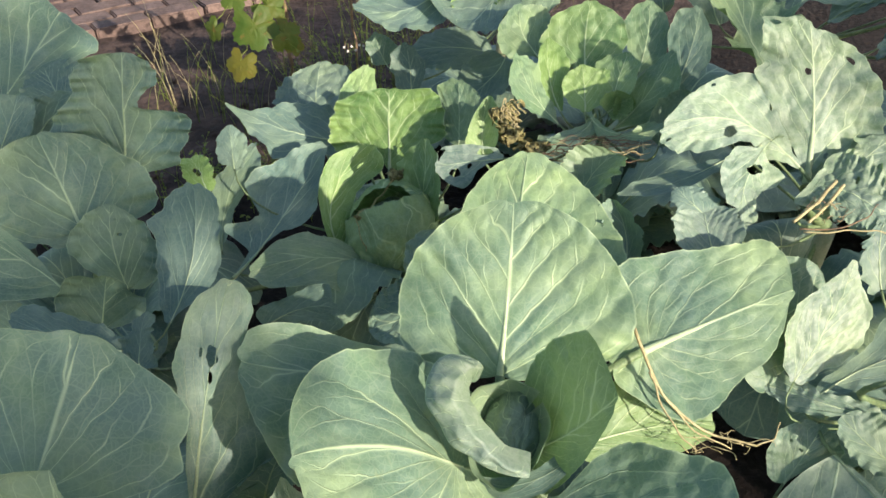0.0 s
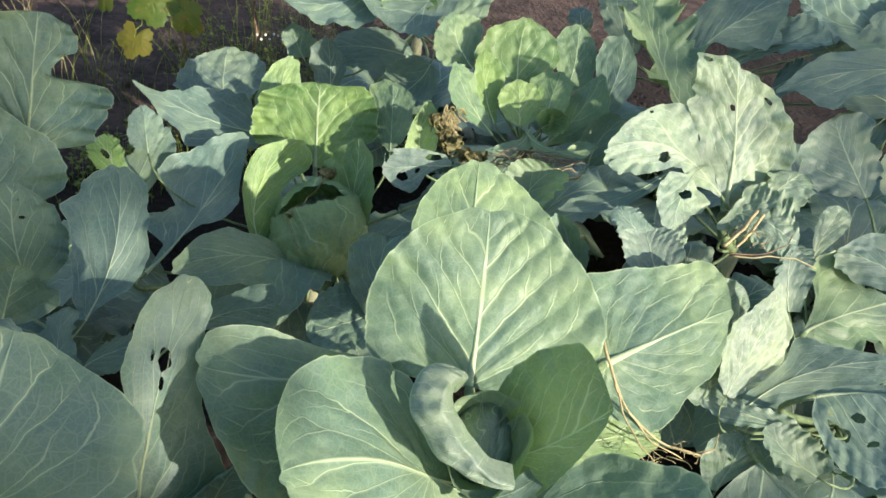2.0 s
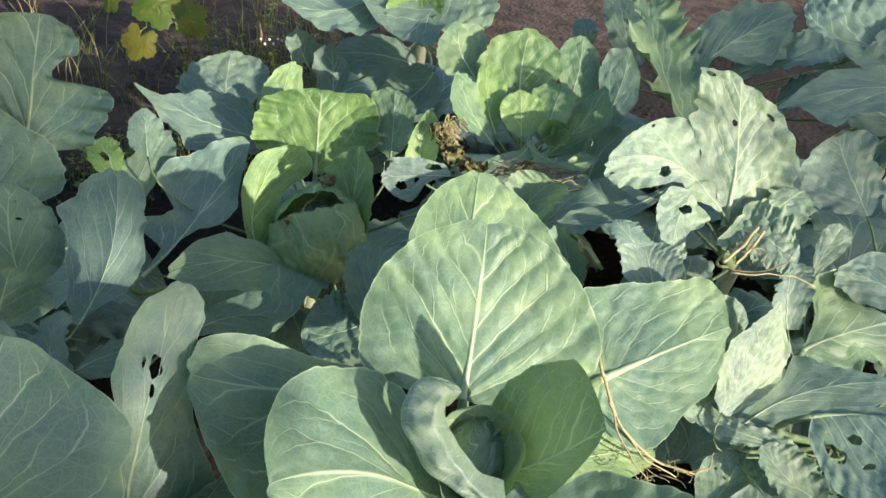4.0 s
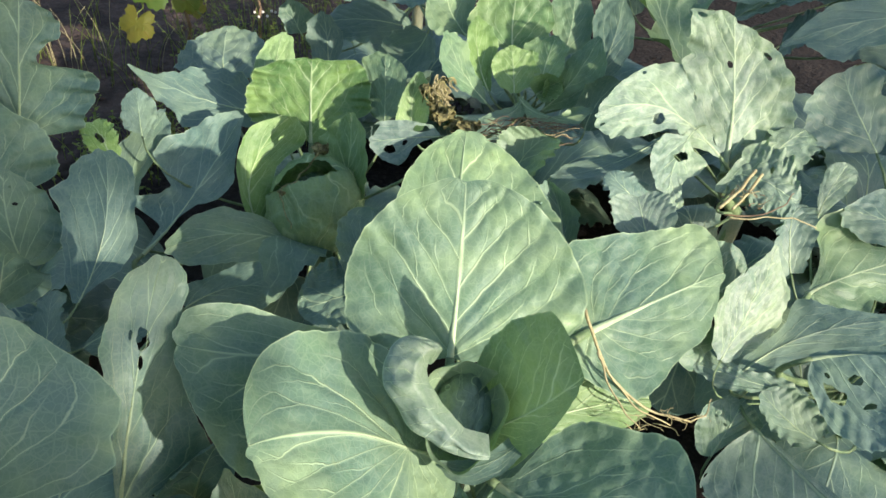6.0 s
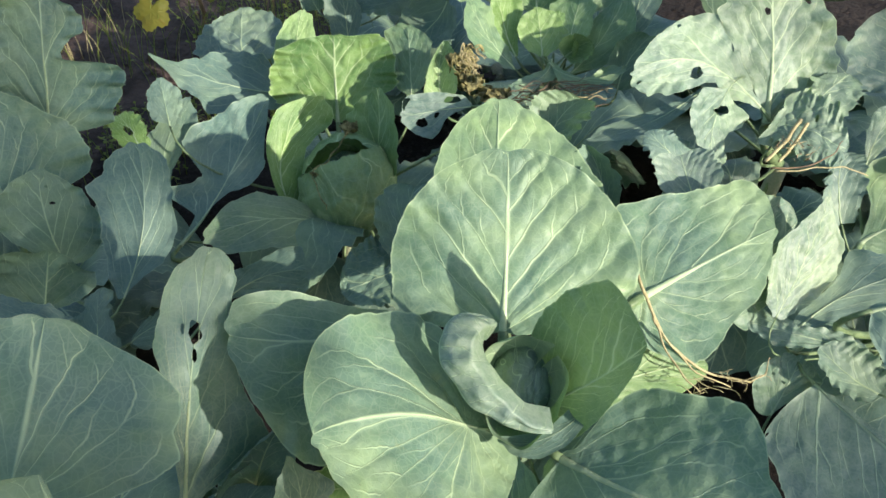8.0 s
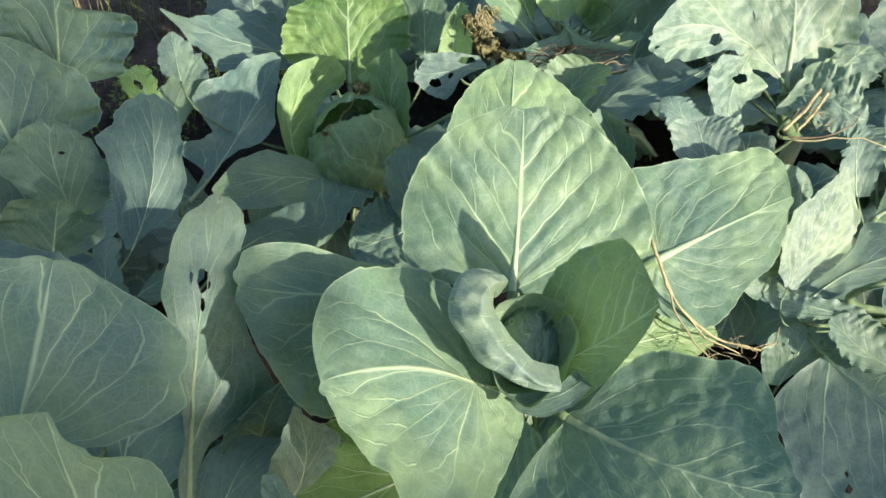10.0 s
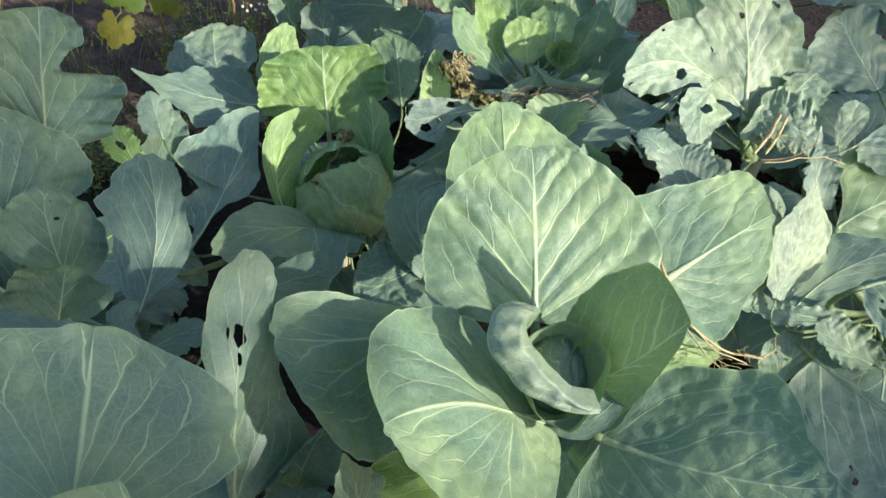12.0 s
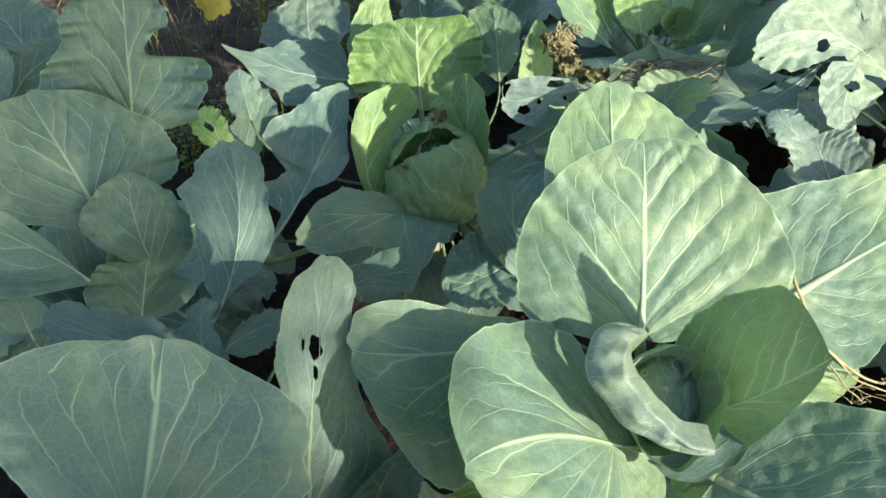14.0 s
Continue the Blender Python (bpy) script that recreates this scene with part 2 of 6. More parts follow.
def cabbage(crown, label):
    """A cabbage plant: an empty on the ground with its stem; leaves are added to it."""
    x, y, z = crown
    ob = new("cabbage")
    ob.location = (x, y, GROUND)
    tagged(ob, label, "cabbage", "cabbages in the bed")
    ob["crown"] = crown
    zs = np.linspace(GROUND - 0.03, z, 8)
    pts = [(x + 0.006 * math.sin(9 * s), y + 0.006 * math.cos(7 * s), s) for s in zs]
    part("stem", *tube(pts, np.linspace(0.022, 0.017, 8), 10), STEM, ob, "thick pale green stem")
    return ob


def leaf(plant, B, M, T, L, R, seed=0, um=0.5, p=0.5, q=0.45, base=0.05, tone=0.3, wax=0.0, nv=5, ruffle=0.06, cup=0.14, tip=0.1, fan=0.0, rib=1.0,
         waves=5, lobes=0.045, sweep=0.6, relief=0.003, res=(44, 44), holes=(), stalk=True, quilt=0.0012, bites=0.1, left=None, right=None, foot=0.0, swing=0.0):
    """A leaf on a bent midrib from B over M to T, whose widest margin passes L and R. p and q shape the outline, or left and
    right give its breadth at even steps along the midrib, as shares of the arms to L and R; the veins spread from foot;
    holes are (along, across, radius along, radius across); swing bends the rows back at the foot and on at the tip."""
    B, M, T, L, R = (np.asarray(v, float) for v in (B, M, T, L, R))
    nu, nw = res
    s = np.linspace(0, 1, nu + 1)
    us = 0.35 * s + 0.65 * (1 - (1 - s) ** 2)
    if left:
        us = 0.6 * s + 0.4 * (0.5 - 0.5 * np.cos(math.pi * s))
        um = 0.5
    vs = np.linspace(-1, 1, 2 * (nw // 2) + 1)
    vs = np.sign(vs) * np.abs(vs) ** 0.9
    K = 2 * M - 0.5 * (B + T)
    length = np.linalg.norm(T - B)

    def mid(u):
        return (1 - u) ** 2 * B + 2 * u * (1 - u) * K + u * u * T

    tables = {}
    for sign, given in ((-1, left), (1, right)):
        if given:
            at = np.linspace(0, 1, len(given) + 2)
            inner = np.asarray(given, float) / np.sqrt(4 * at[1:-1] * (1 - at[1:-1]))
            fine = np.linspace(0, 1, 241)
            row = np.interp(fine, at[1:-1], inner)
            k = max(2, int(0.2 * 240 / len(given)))
            row = np.convolve(np.pad(row, k, mode="edge"), np.ones(2 * k + 1) / (2 * k + 1), "valid")
            tables[sign] = row

    def prof(u, sg):
        if sg in tables:
            return float(np.interp(u, np.linspace(0, 1, 241), tables[sg])) * math.sqrt(max(0.0, 4 * u * (1 - u)))
        return ((u + base) / (1 + base)) ** p * max(1 - u, 0.0) ** q / peak

    peak = ((um + base) / (1 + base)) ** p * (1 - um) ** q
    tang = 2 * (1 - um) * (K - B) + 2 * um * (T - K)
    chord = R - L
    up = np.cross(tang, chord)
    up /= np.linalg.norm(up) + 1e-9
    if up @ np.array([0.0, -0.55, 0.83]) < 0:
        up = -up
    arms = {}
    for sign, edge in ((-1, L), (1, R)):
        arm = edge - mid(um)
        rise = (arm @ up) * up
        arms[sign] = (arm - rise, rise, np.linalg.norm(arm))
    rng = random.Random(seed * 17 + 5)
    ph = [rng.uniform(0, 6.28) for _ in range(6)]

    def faint(f, sg):
        return 0.7 * abs(math.sin(math.floor(f) * 12.9898 + sg * 4.1 + seed * 7.7) * 43758.5453 % 1.0) ** 1.6

    def vein_at(u, v, sg):
        """Which side vein runs here: whole numbers lie half-way between veins."""
        a = abs(v)
        warp = 0.035 * noise.noise(Vector((u * 3, v * 2.2, seed * 1.3))) + 0.012 * noise.noise(Vector((u * 9, v * 7, seed * 1.7)))
        across = a * prof(u, sg) * arms[sg][2]
        turn = math.atan2((u - foot) * length * 1.15 + 0.004, across + 0.006)
        f = nv * ((1 - fan) * (u - sweep * (a * min(1.3, prof(u, sg))) ** 0.9) + fan * 0.75 * turn + warp)
        f += 0.5 * noise.noise(Vector((f * 0.8, sg * 5.0, seed * 2.1)))
        return f + (0.5 if sg < 0 else 0.0)

    def point(u, v, sg):
        """The place on the leaf at u along and v across."""
        a = abs(v)
        w0 = prof(u, sg)
        flat, rise, size = arms[sg]
        jag = 1 + lobes * (2.4 * math.sin(u * 13 + ph[0] * sg) * noise.noise(Vector((u * 4, sg * 2.0, seed)))
                           + 0.9 * noise.noise(Vector((u * 11, sg * 3.1, seed + 0.5)))) + (0.012 + 0.55 * lobes) * noise.noise(Vector((u * 30, sg, seed))) + (0.006 + 0.35 * lobes) * noise.noise(Vector((u * 70, sg, seed)))
        if bites:
            jag -= bites * min(1.0, max(0.0, noise.noise(Vector((u * 7.5, sg * 5.7, seed + 0.8))) - 0.16) * 6) * (0.6 + 0.4 * math.sin(u * 90 + seed))
        pt = mid(u) + w0 * jag * (a * flat + a * a * rise) + (T - B) * (swing * (u - 0.5) * a ** 1.6 * min(1.0, w0))
        f = vein_at(u, v, sg)
        swell = 0.55 + 0.9 * abs(noise.noise(Vector((u * 2.3, sg * 4.0, seed + 3.0))))
        wide = size * min(w0, 1.2)
        pt = pt + up * (ruffle * swell * wide * a ** 3.2 * (math.sin(u * 6.28 * waves + ph[1 + (sg > 0)] + 3.0 * noise.noise(Vector((u * 3, sg, seed))))
                                                           + 0.6 * math.sin(u * 6.28 * waves * 2.3 + ph[3])))
        if left:
            pt = pt + up * (cup * wide * (a * a - a) * 1.3)
        else:
            pt = pt + up * (cup * wide * (a * a - 0.15) - tip * size * max(0.0, u - 0.55) ** 2 * 3.0)
        # the blade swells between the side veins, and again between their branches
        cell = (f + 0.5) % 1.0
        own = 1 - faint(f, sg)
        hump = math.sin(math.pi * cell) ** 0.75 - 0.55
        sub = (3.4 * a - 0.8 * cell + 0.618 * math.floor(f + 0.5)) % 1.0
        small = (math.sin(math.pi * sub) ** 0.75 - 0.55) * math.sin(math.pi * cell) ** 0.5
        reach = min(1.0, a * 5) * min(1.0, w0 * 2.5) * min(1.0, size * 8)
        depth = relief * reach * (0.55 + 0.9 * abs(rnd(pt, 9.0, seed + 2)))
        pt = pt + up * (depth * (1.5 * hump * own + 0.3 * small))
        near = noise.voronoi(Vector(pt) * (26.0 if size > 0.08 else 38.0) + Vector((seed, 0, 0)))[0]
        pt = pt + up * (quilt * min(1.0, size * 8) * min(1.0, w0 * 2) * (min(0.6, near[1] - near[0]) * 2.4 - 0.5))
        pt = pt + up * (0.045 * size * rnd(pt, 8.0, seed) + 0.0022 * min(1.0, 0.3 + quilt * 600) * min(1.0, size * 8) * rnd(pt, 16.0, seed)
                        + 0.0010 * rnd(pt, 45.0, seed) + 0.0012 * rnd(pt, 70.0, seed))
        return pt

    spots = {(i, j): (u, v) for i, u in enumerate(us) for j, v in enumerate(vs)}
    inside = {}
    for hu, hv, ru, rv in holes:
        for key, (u, v) in list(spots.items()):
            du, dv = (u - hu) / ru, (v - hv) / rv
            ang = math.atan2(dv, du)
            r = math.hypot(du, dv) / (1 + 0.16 * math.sin(2 * ang + seed) + 0.1 * math.sin(5 * ang + 2 * seed))
            if r < 1:
                inside[key] = True
                if r > 0.05:
                    spots[key] = (min(0.999, max(0.0, hu + (u - hu) / r)), max(-1.0, min(1.0, hv + (v - hv) / r)))
    verts, f_of, grid = [], [], {}
    half = len(vs) // 2
    for key, (u, v) in spots.items():
        sg = -1 if v < 0 else 1
        grid[key] = len(verts)
        verts.append(point(u, v, sg))
        f_of.append({-1: vein_at(u, v, -1), 1: vein_at(u, v, 1)} if key[1] == half else {sg: vein_at(u, v, sg)})
    faces, uv, weak = [], [], []
    for i in range(nu):
        for j in range(len(vs) - 1):
            keys = ((i, j), (i, j + 1), (i + 1, j + 1), (i + 1, j))
            if all(k in inside for k in keys):
                continue
            ids = tuple(grid[k] for k in keys)
            faces.append(ids)
            sg = -1 if j < half else 1
            for k in keys:
                f = f_of[grid[k]].get(sg, next(iter(f_of[grid[k]].values())))
                uv.append((f, abs(spots[k][1])))
                weak.append(faint(f, sg))
    ob = part("leaf", verts, faces, LEAF, plant, uv=uv, weak=weak)
    ob.color = (tone, wax, nv / 7.0, 1.0)
    # midrib, carried on as a leaf stalk down to the stem
    row = [verts[grid[i, half]] for i in range(int(nu * foot), int(nu * 0.8))]
    size = max(arms[-1][2], arms[1][2])
    r0 = (0.0014 + 0.0075 * size) * rib
    if stalk:
        crown = np.array(plant["crown"])
        low = row[0] - 0.35 * (row[3] - row[0]) / (np.linalg.norm(row[3] - row[0]) + 1e-9) * np.linalg.norm(row[0] - crown)
        low[2] = max(low[2], 0.012)
        pts = curve3(crown, 0.5 * low + 0.25 * (crown + row[0]), row[0], 10)
        part("leaf_stalk", *tube(pts, np.linspace(r0 * 2.0, r0 * 1.1, 10), 8), STALK, ob, "green leaf stalk")
    line = [r - up * (0.35 * r0) for r in row]
    rad = list(r0 * (1.1 * (1 - np.linspace(0, 1, len(row))) ** 1.15 + 0.03))
    part("midrib", *tube(line, rad, 8), RIB, ob, "pale thick midrib")
    return ob


# ---- ground ----
def ground_sheet():
    near = np.concatenate([-np.geomspace(400, 3.2, 14), np.linspace(-3, 3, 76), np.geomspace(3.2, 400, 14)])
    xs, ys = near, near + 1.2
    verts = []
    for x in xs:
        for y in ys:
            far = min(1.0, max(0.0, 1.4 - 0.25 * math.hypot(x, y - 1)))
            z = far * (0.022 * rnd((x, y, 0), 4.0, 2) + 0.012 * rnd((x, y, 0), 14.0, 3))
            verts.append((x, y, GROUND + z - 0.005))
    m = len(ys)
    faces = [(i * m + j, (i + 1) * m + j, (i + 1) * m + j + 1, i * m + j + 1) for i in range(len(xs) - 1) for j in range(m - 1)]
    return tagged(part("ground", verts, faces, SOIL), "dark bare garden soil under the cabbages", "soil", kind="structure")


ground_sheet()


def added_shade_tree(foot, clumps, seed):
    """An unseen tree added to shade the bed: trunk, limbs and loose clumps of single leaves, each (centre, radius,
    leaves).
    """
    rng = random.Random(seed)
    ob = new("tree")
    ob.location = (*foot, GROUND)
    tagged(ob, "unseen leafy tree added to shade the bed", "tree")
    f = np.array((*foot, GROUND))
    top = np.array(clumps[0][0], float)
    part("trunk", *tube(curve3(f - (0, 0, 0.1), 0.5 * (f + top) + (0.08, 0.05, 0), top, 14), np.linspace(0.09, 0.03, 14), 10), BARK, ob)
    verts, faces = [], []
    for centre, radius, leaves in clumps:
        c = np.array(centre, float)
        if c is not top:
            part("limb", *tube(curve3(f + (top - f) * 0.6, 0.5 * (top + c) - (0, 0, 0.2), c, 12), np.linspace(0.04, 0.015, 12), 8), BARK, ob)
        for i in range(24):
            d = np.array([rng.gauss(0, 1), rng.gauss(0, 1), rng.gauss(0.0, 0.9)])
            d *= radius / np.linalg.norm(d) * rng.uniform(0.6, 1.0)
            tip = c + d
            start = c + (f - c) * rng.uniform(0.0, 0.05)
            line = curve3(start, 0.5 * (start + tip) + (0, 0, 0.05), tip, 9)
            part("limb", *tube(line, np.linspace(0.014, 0.003, 9), 5), BARK, ob)
            for k in range(leaves // 24):
                p = line[rng.randint(2, 8)] + np.array([rng.gauss(0, 1) for _ in range(3)]) * radius * 0.22
                a = np.array([rng.gauss(0, 1) for _ in range(3)])
                a /= np.linalg.norm(a)
                b = np.cross(a, [rng.gauss(0, 1) for _ in range(3)])
                b /= np.linalg.norm(b)
                s = rng.uniform(0.03, 0.048)
                o = len(verts)
                n = np.cross(a, b) * s * 0.25
                verts += [p - a * s, p + b * s * 0.5 + n, p + a * s * 1.1, p - b * s * 0.5 + n]
                faces += [(o, o + 1, o + 2), (o, o + 2, o + 3)]
    part("crown", verts, faces, WEED, ob, "loose green leaves that throw the added shade", smooth=False)
    return ob


BARK = plain("bark", (0.10, 0.075, 0.055), (0.20, 0.16, 0.12), 14.0, 0.9, 0.01)


def sunwards(x, y, z):
    """The place, 7 m away, from which an added crown throws its shade onto (x, y, z)."""
    return (x + 7.0 * math.sin(az) * math.cos(el), y + 7.0 * math.cos(az) * math.cos(el), z + 7.0 * math.sin(el))


# out-of-view crowns added only to darken leaves on the left and right
one, two = sunwards(-0.60, 0.45, 0.3), sunwards(1.26, 1.43, 0.3)
added_shade_tree((one[0] - 0.15, one[1] - 0.1), [(one, 0.34, 980), (sunwards(-0.40, 0.37, 0.28), 0.14, 240), (sunwards(0.04, 0.18, 0.3), 0.18, 240), (sunwards(-0.68, 1.32, 0.3), 0.38, 350), (sunwards(-0.98, 1.66, 0.35), 0.28, 220)], 6)
added_shade_tree((two[0] + 0.15, two[1] - 0.1), [(two, 0.66, 2600), (sunwards(0.80, 0.33, 0.14), 0.2, 220)], 7)


def low_leaves(plant, count, reach=0.24, seed=0, lift=0.0):
    """The drooping shaded leaves round the foot of a plant."""
    rng = random.Random(seed)
    cx, cy, cz = plant["crown"]
    for i in range(count):
        q = 2 * math.pi * (i + rng.uniform(-0.25, 0.25)) / count
        d = np.array([math.cos(q), math.sin(q), 0.0])
        s = np.array([-math.sin(q), math.cos(q), 0.0])
        r = reach * rng.uniform(0.75, 1.25)
        o = np.array([cx, cy, GROUND + lift])
        z1, z2 = rng.uniform(0.06, 0.14), rng.uniform(0.03, 0.08)
        w = r * rng.uniform(0.36, 0.5)
        leaf(plant, o + d * 0.06 + (0, 0, 0.05 - 0.5 * lift), o + d * r * 0.62 + (0, 0, z1), o + d * r * 1.1 + (0, 0, z2),
             o + d * r * 0.65 + s * w + (0, 0, z1 - 0.02), o + d * r * 0.65 - s * w + (0, 0, z1 - 0.01),
             seed=seed * 31 + i + 400, um=0.55, tone=rng.uniform(0, 0.35), ruffle=0.1, lobes=0.08, res=(26, 22))


# ---- cabbages and their leaves ----

main = cabbage((0.108, 0.676, 0.179), "large grey-green cabbage with a young head in broad waxy leaves")
leaf(main, (0.081, 0.721, 0.282), (0.093, 0.800, 0.378), (0.101, 0.879, 0.471), (-0.063, 0.834, 0.368), (0.263, 0.760, 0.391), seed=1, tone=0.5, nv=6, fan=0.25, rib=2.1, ruffle=0.03, cup=0.02, relief=0.0046, res=(96, 96), bites=0, quilt=0, lobes=0.012, sweep=0.62, swing=0.5, left=(0.42, 0.78, 0.95, 1.0, 1.01, 0.98, 0.9, 0.79, 0.65, 0.48, 0.27), right=(0.3, 0.58, 0.84, 1.0, 1.03, 0.99, 0.9, 0.79, 0.67, 0.52, 0.33))
leaf(main, (0.113, 0.905, 0.276), (0.131, 1.037, 0.337), (0.153, 1.158, 0.394), (0.026, 1.048, 0.338), (0.315, 1.021, 0.334), seed=2, tone=0.6, relief=0.003, res=(96, 96), bites=0, quilt=0, fan=0.4, nv=5, lobes=0.016, cup=0.14, rib=0.7, ruffle=0.02, swing=0.5, left=(0.45, 0.79, 0.89, 0.99, 1, 0.96, 0.89, 0.75, 0.61, 0.43, 0.22), right=(0.6, 0.85, 0.99, 1, 0.94, 0.85, 0.76, 0.64, 0.51, 0.36, 0.2))
leaf(main, (0.081, 0.597, 0.203), (-0.060, 0.587, 0.295), (-0.173, 0.525, 0.357), (-0.089, 0.385, 0.280), (-0.039, 0.734, 0.307), seed=3, tone=0.45, nv=5, fan=0.75, rib=0.5, ruffle=0.035, relief=0.003, res=(96, 96), bites=0, quilt=0, lobes=0.014, cup=0.14, foot=0.22, swing=0.5, left=(0.34, 0.58, 0.8, 0.94, 1, 0.89, 0.67, 0.56, 0.42, 0.28, 0.13), right=(0.11, 0.23, 0.39, 0.63, 0.96, 1, 1, 0.99, 0.94, 0.83, 0.61))
leaf(main, (-0.049, 0.753, 0.269), (-0.171, 0.720, 0.291), (-0.277, 0.709, 0.323), (-0.174, 0.583, 0.209), (-0.170, 0.778, 0.327), seed=4, tone=0.5, fan=0.6, rib=0.5, bites=0, quilt=0.0015, lobes=0.016, cup=0.14, nv=5, relief=0.0024, ruffle=0.04, res=(70, 70), swing=0.5, left=(0.2, 0.36, 0.54, 0.73, 0.96, 1, 0.93, 0.74, 0.55, 0.39, 0.21), right=(0.29, 0.47, 0.54, 0.61, 0.74, 0.87, 1, 0.98, 0.92, 0.77, 0.38))
leaf(main, (0.123, 0.636, 0.225), (0.166, 0.590, 0.326), (0.198, 0.563, 0.416), (0.126, 0.692, 0.354), (0.187, 0.538, 0.312), seed=5, cup=0, tone=0.68, nv=9, ruffle=0.012, res=(96, 96), bites=0, quilt=0, wax=0.3, lobes=0.012, fan=0.3, rib=0.9, relief=0.001, swing=0.5, left=(0.24, 0.54, 0.72, 0.86, 0.94, 1, 1, 0.99, 0.93, 0.85, 0.74), right=(1, 0.95, 0.9, 0.8, 0.71, 0.58, 0.46, 0.36, 0.27, 0.19, 0.07))
leaf(main, (0.181, 0.611, 0.259), (0.108, 0.565, 0.252), (0.047, 0.574, 0.246), (0.110, 0.541, 0.253), (0.106, 0.590, 0.252), seed=160, tone=0.05, nv=3, rib=0.3, cup=0.1, ruffle=0.02, lobes=0.03, bites=0, stalk=False, relief=0, swing=0.5, left=(0.24, 0.44, 0.56, 0.75, 0.95, 0.94, 1, 0.81, 0.64, 0.41, 0.13), right=(0.48, 0.77, 1, 0.78, 0.56, 0.49, 0.56, 0.57, 0.59, 0.67, 0.22))
leaf(main, (0.240, 0.725, 0.299), (0.381, 0.784, 0.322), (0.521, 0.833, 0.347), (0.347, 0.903, 0.375), (0.417, 0.681, 0.267), seed=7, tone=0.5, nv=5, fan=0.5, rib=2.6, ruffle=0.03, res=(96, 96), bites=0, quilt=0, lobes=0.02, cup=0.14, foot=0.2, relief=0.003, swing=0.5, left=(0.43, 0.66, 0.92, 0.97, 1, 0.96, 0.91, 0.85, 0.79, 0.73, 0.7, 0.69, 0.5), right=(0.32, 0.49, 0.69, 0.9, 1, 0.93, 0.78, 0.72, 0.68, 0.57, 0.42, 0.26, 0.12))
leaf(main, (0.443, 0.816, 0.264), (0.546, 0.861, 0.273), (0.616, 0.907, 0.296), (0.482, 0.902, 0.339), (0.604, 0.823, 0.212), seed=8, tone=0.55, holes=[(0.38, 0.678, 0.041, 0.128)], lobes=0.03, bites=0, cup=0.14, res=(60, 60), swing=0.5, left=(0.18, 0.39, 0.62, 0.79, 0.87, 0.94, 1, 0.93, 0.81, 0.64, 0.47), right=(1, 0.93, 0.87, 0.68, 0.52, 0.4, 0.31, 0.23, 0.16, 0.09, 0.03))
leaf(main, (0.188, 0.652, 0.210), (0.285, 0.682, 0.213), (0.400, 0.706, 0.199), (0.290, 0.751, 0.258), (0.302, 0.653, 0.185), seed=9, um=0.5, p=0.5, q=0.5, tone=0.75)
leaf(main, (0.128, 0.557, 0.219), (0.225, 0.448, 0.263), (0.320, 0.384, 0.307), (0.293, 0.561, 0.318), (0.156, 0.334, 0.209), seed=10, tone=0.42, nv=6, relief=0.0012, ruffle=0.012, res=(96, 96), bites=0, quilt=0, lobes=0.014, cup=0.14, fan=0.1, sweep=0.55, rib=2.1, swing=0.5, left=(0.14, 0.38, 0.64, 0.85, 0.94, 0.95, 0.99, 1, 0.96, 0.76, 0.44, 0.31, 0.15), right=(0.97, 1, 0.95, 0.85, 0.75, 0.66, 0.58, 0.5, 0.43, 0.36, 0.3, 0.23, 0.14))
leaf(main, (0.019, 0.587, 0.113), (-0.112, 0.525, 0.129), (-0.217, 0.481, 0.139), (-0.115, 0.413, 0.112), (-0.174, 0.602, 0.171), seed=11, um=0.5, p=0.5, q=0.5, tone=0.95, bites=0.03)
leaf(main, (0.099, 0.623, 0.132), (0.066, 0.540, 0.144), (0.023, 0.469, 0.144), (0.089, 0.508, 0.171), (0.048, 0.566, 0.122), seed=12, tone=0.2, cup=0.14, swing=0.5, left=(0.11, 0.38, 0.75, 0.92, 1.0, 0.96, 0.81, 0.69, 0.53, 0.3, 0.13), right=(0.21, 0.33, 0.43, 0.51, 0.59, 0.66, 0.78, 0.9, 1.0, 0.61, 0.25))
leaf(main, (0.442, 0.918, 0.311), (0.437, 0.969, 0.344), (0.436, 1.011, 0.366), (0.372, 0.972, 0.357), (0.489, 0.982, 0.365), seed=87, um=0.5, p=0.45, q=0.45, tone=0.1, wax=1)

left = cabbage((-0.509, 0.573, 0.050), "spreading grey-green cabbage with broad blue waxy leaves")
leaf(left, (-0.502, 0.526, 0.273), (-0.486, 0.607, 0.331), (-0.474, 0.696, 0.386), (-0.651, 0.619, 0.388), (-0.325, 0.592, 0.283), seed=13, tone=0.3, nv=4.6, fan=0.85, rib=0.22, ruffle=0.02, res=(96, 96), bites=0, quilt=0.0003, lobes=0.014, cup=0.14, relief=0.0018, swing=0.5, left=(0.28, 0.49, 0.6, 0.73, 0.86, 0.97, 1, 0.87, 0.72, 0.51, 0.2), right=(0.24, 0.53, 0.69, 0.88, 1, 0.93, 0.96, 0.92, 0.74, 0.49, 0.28))
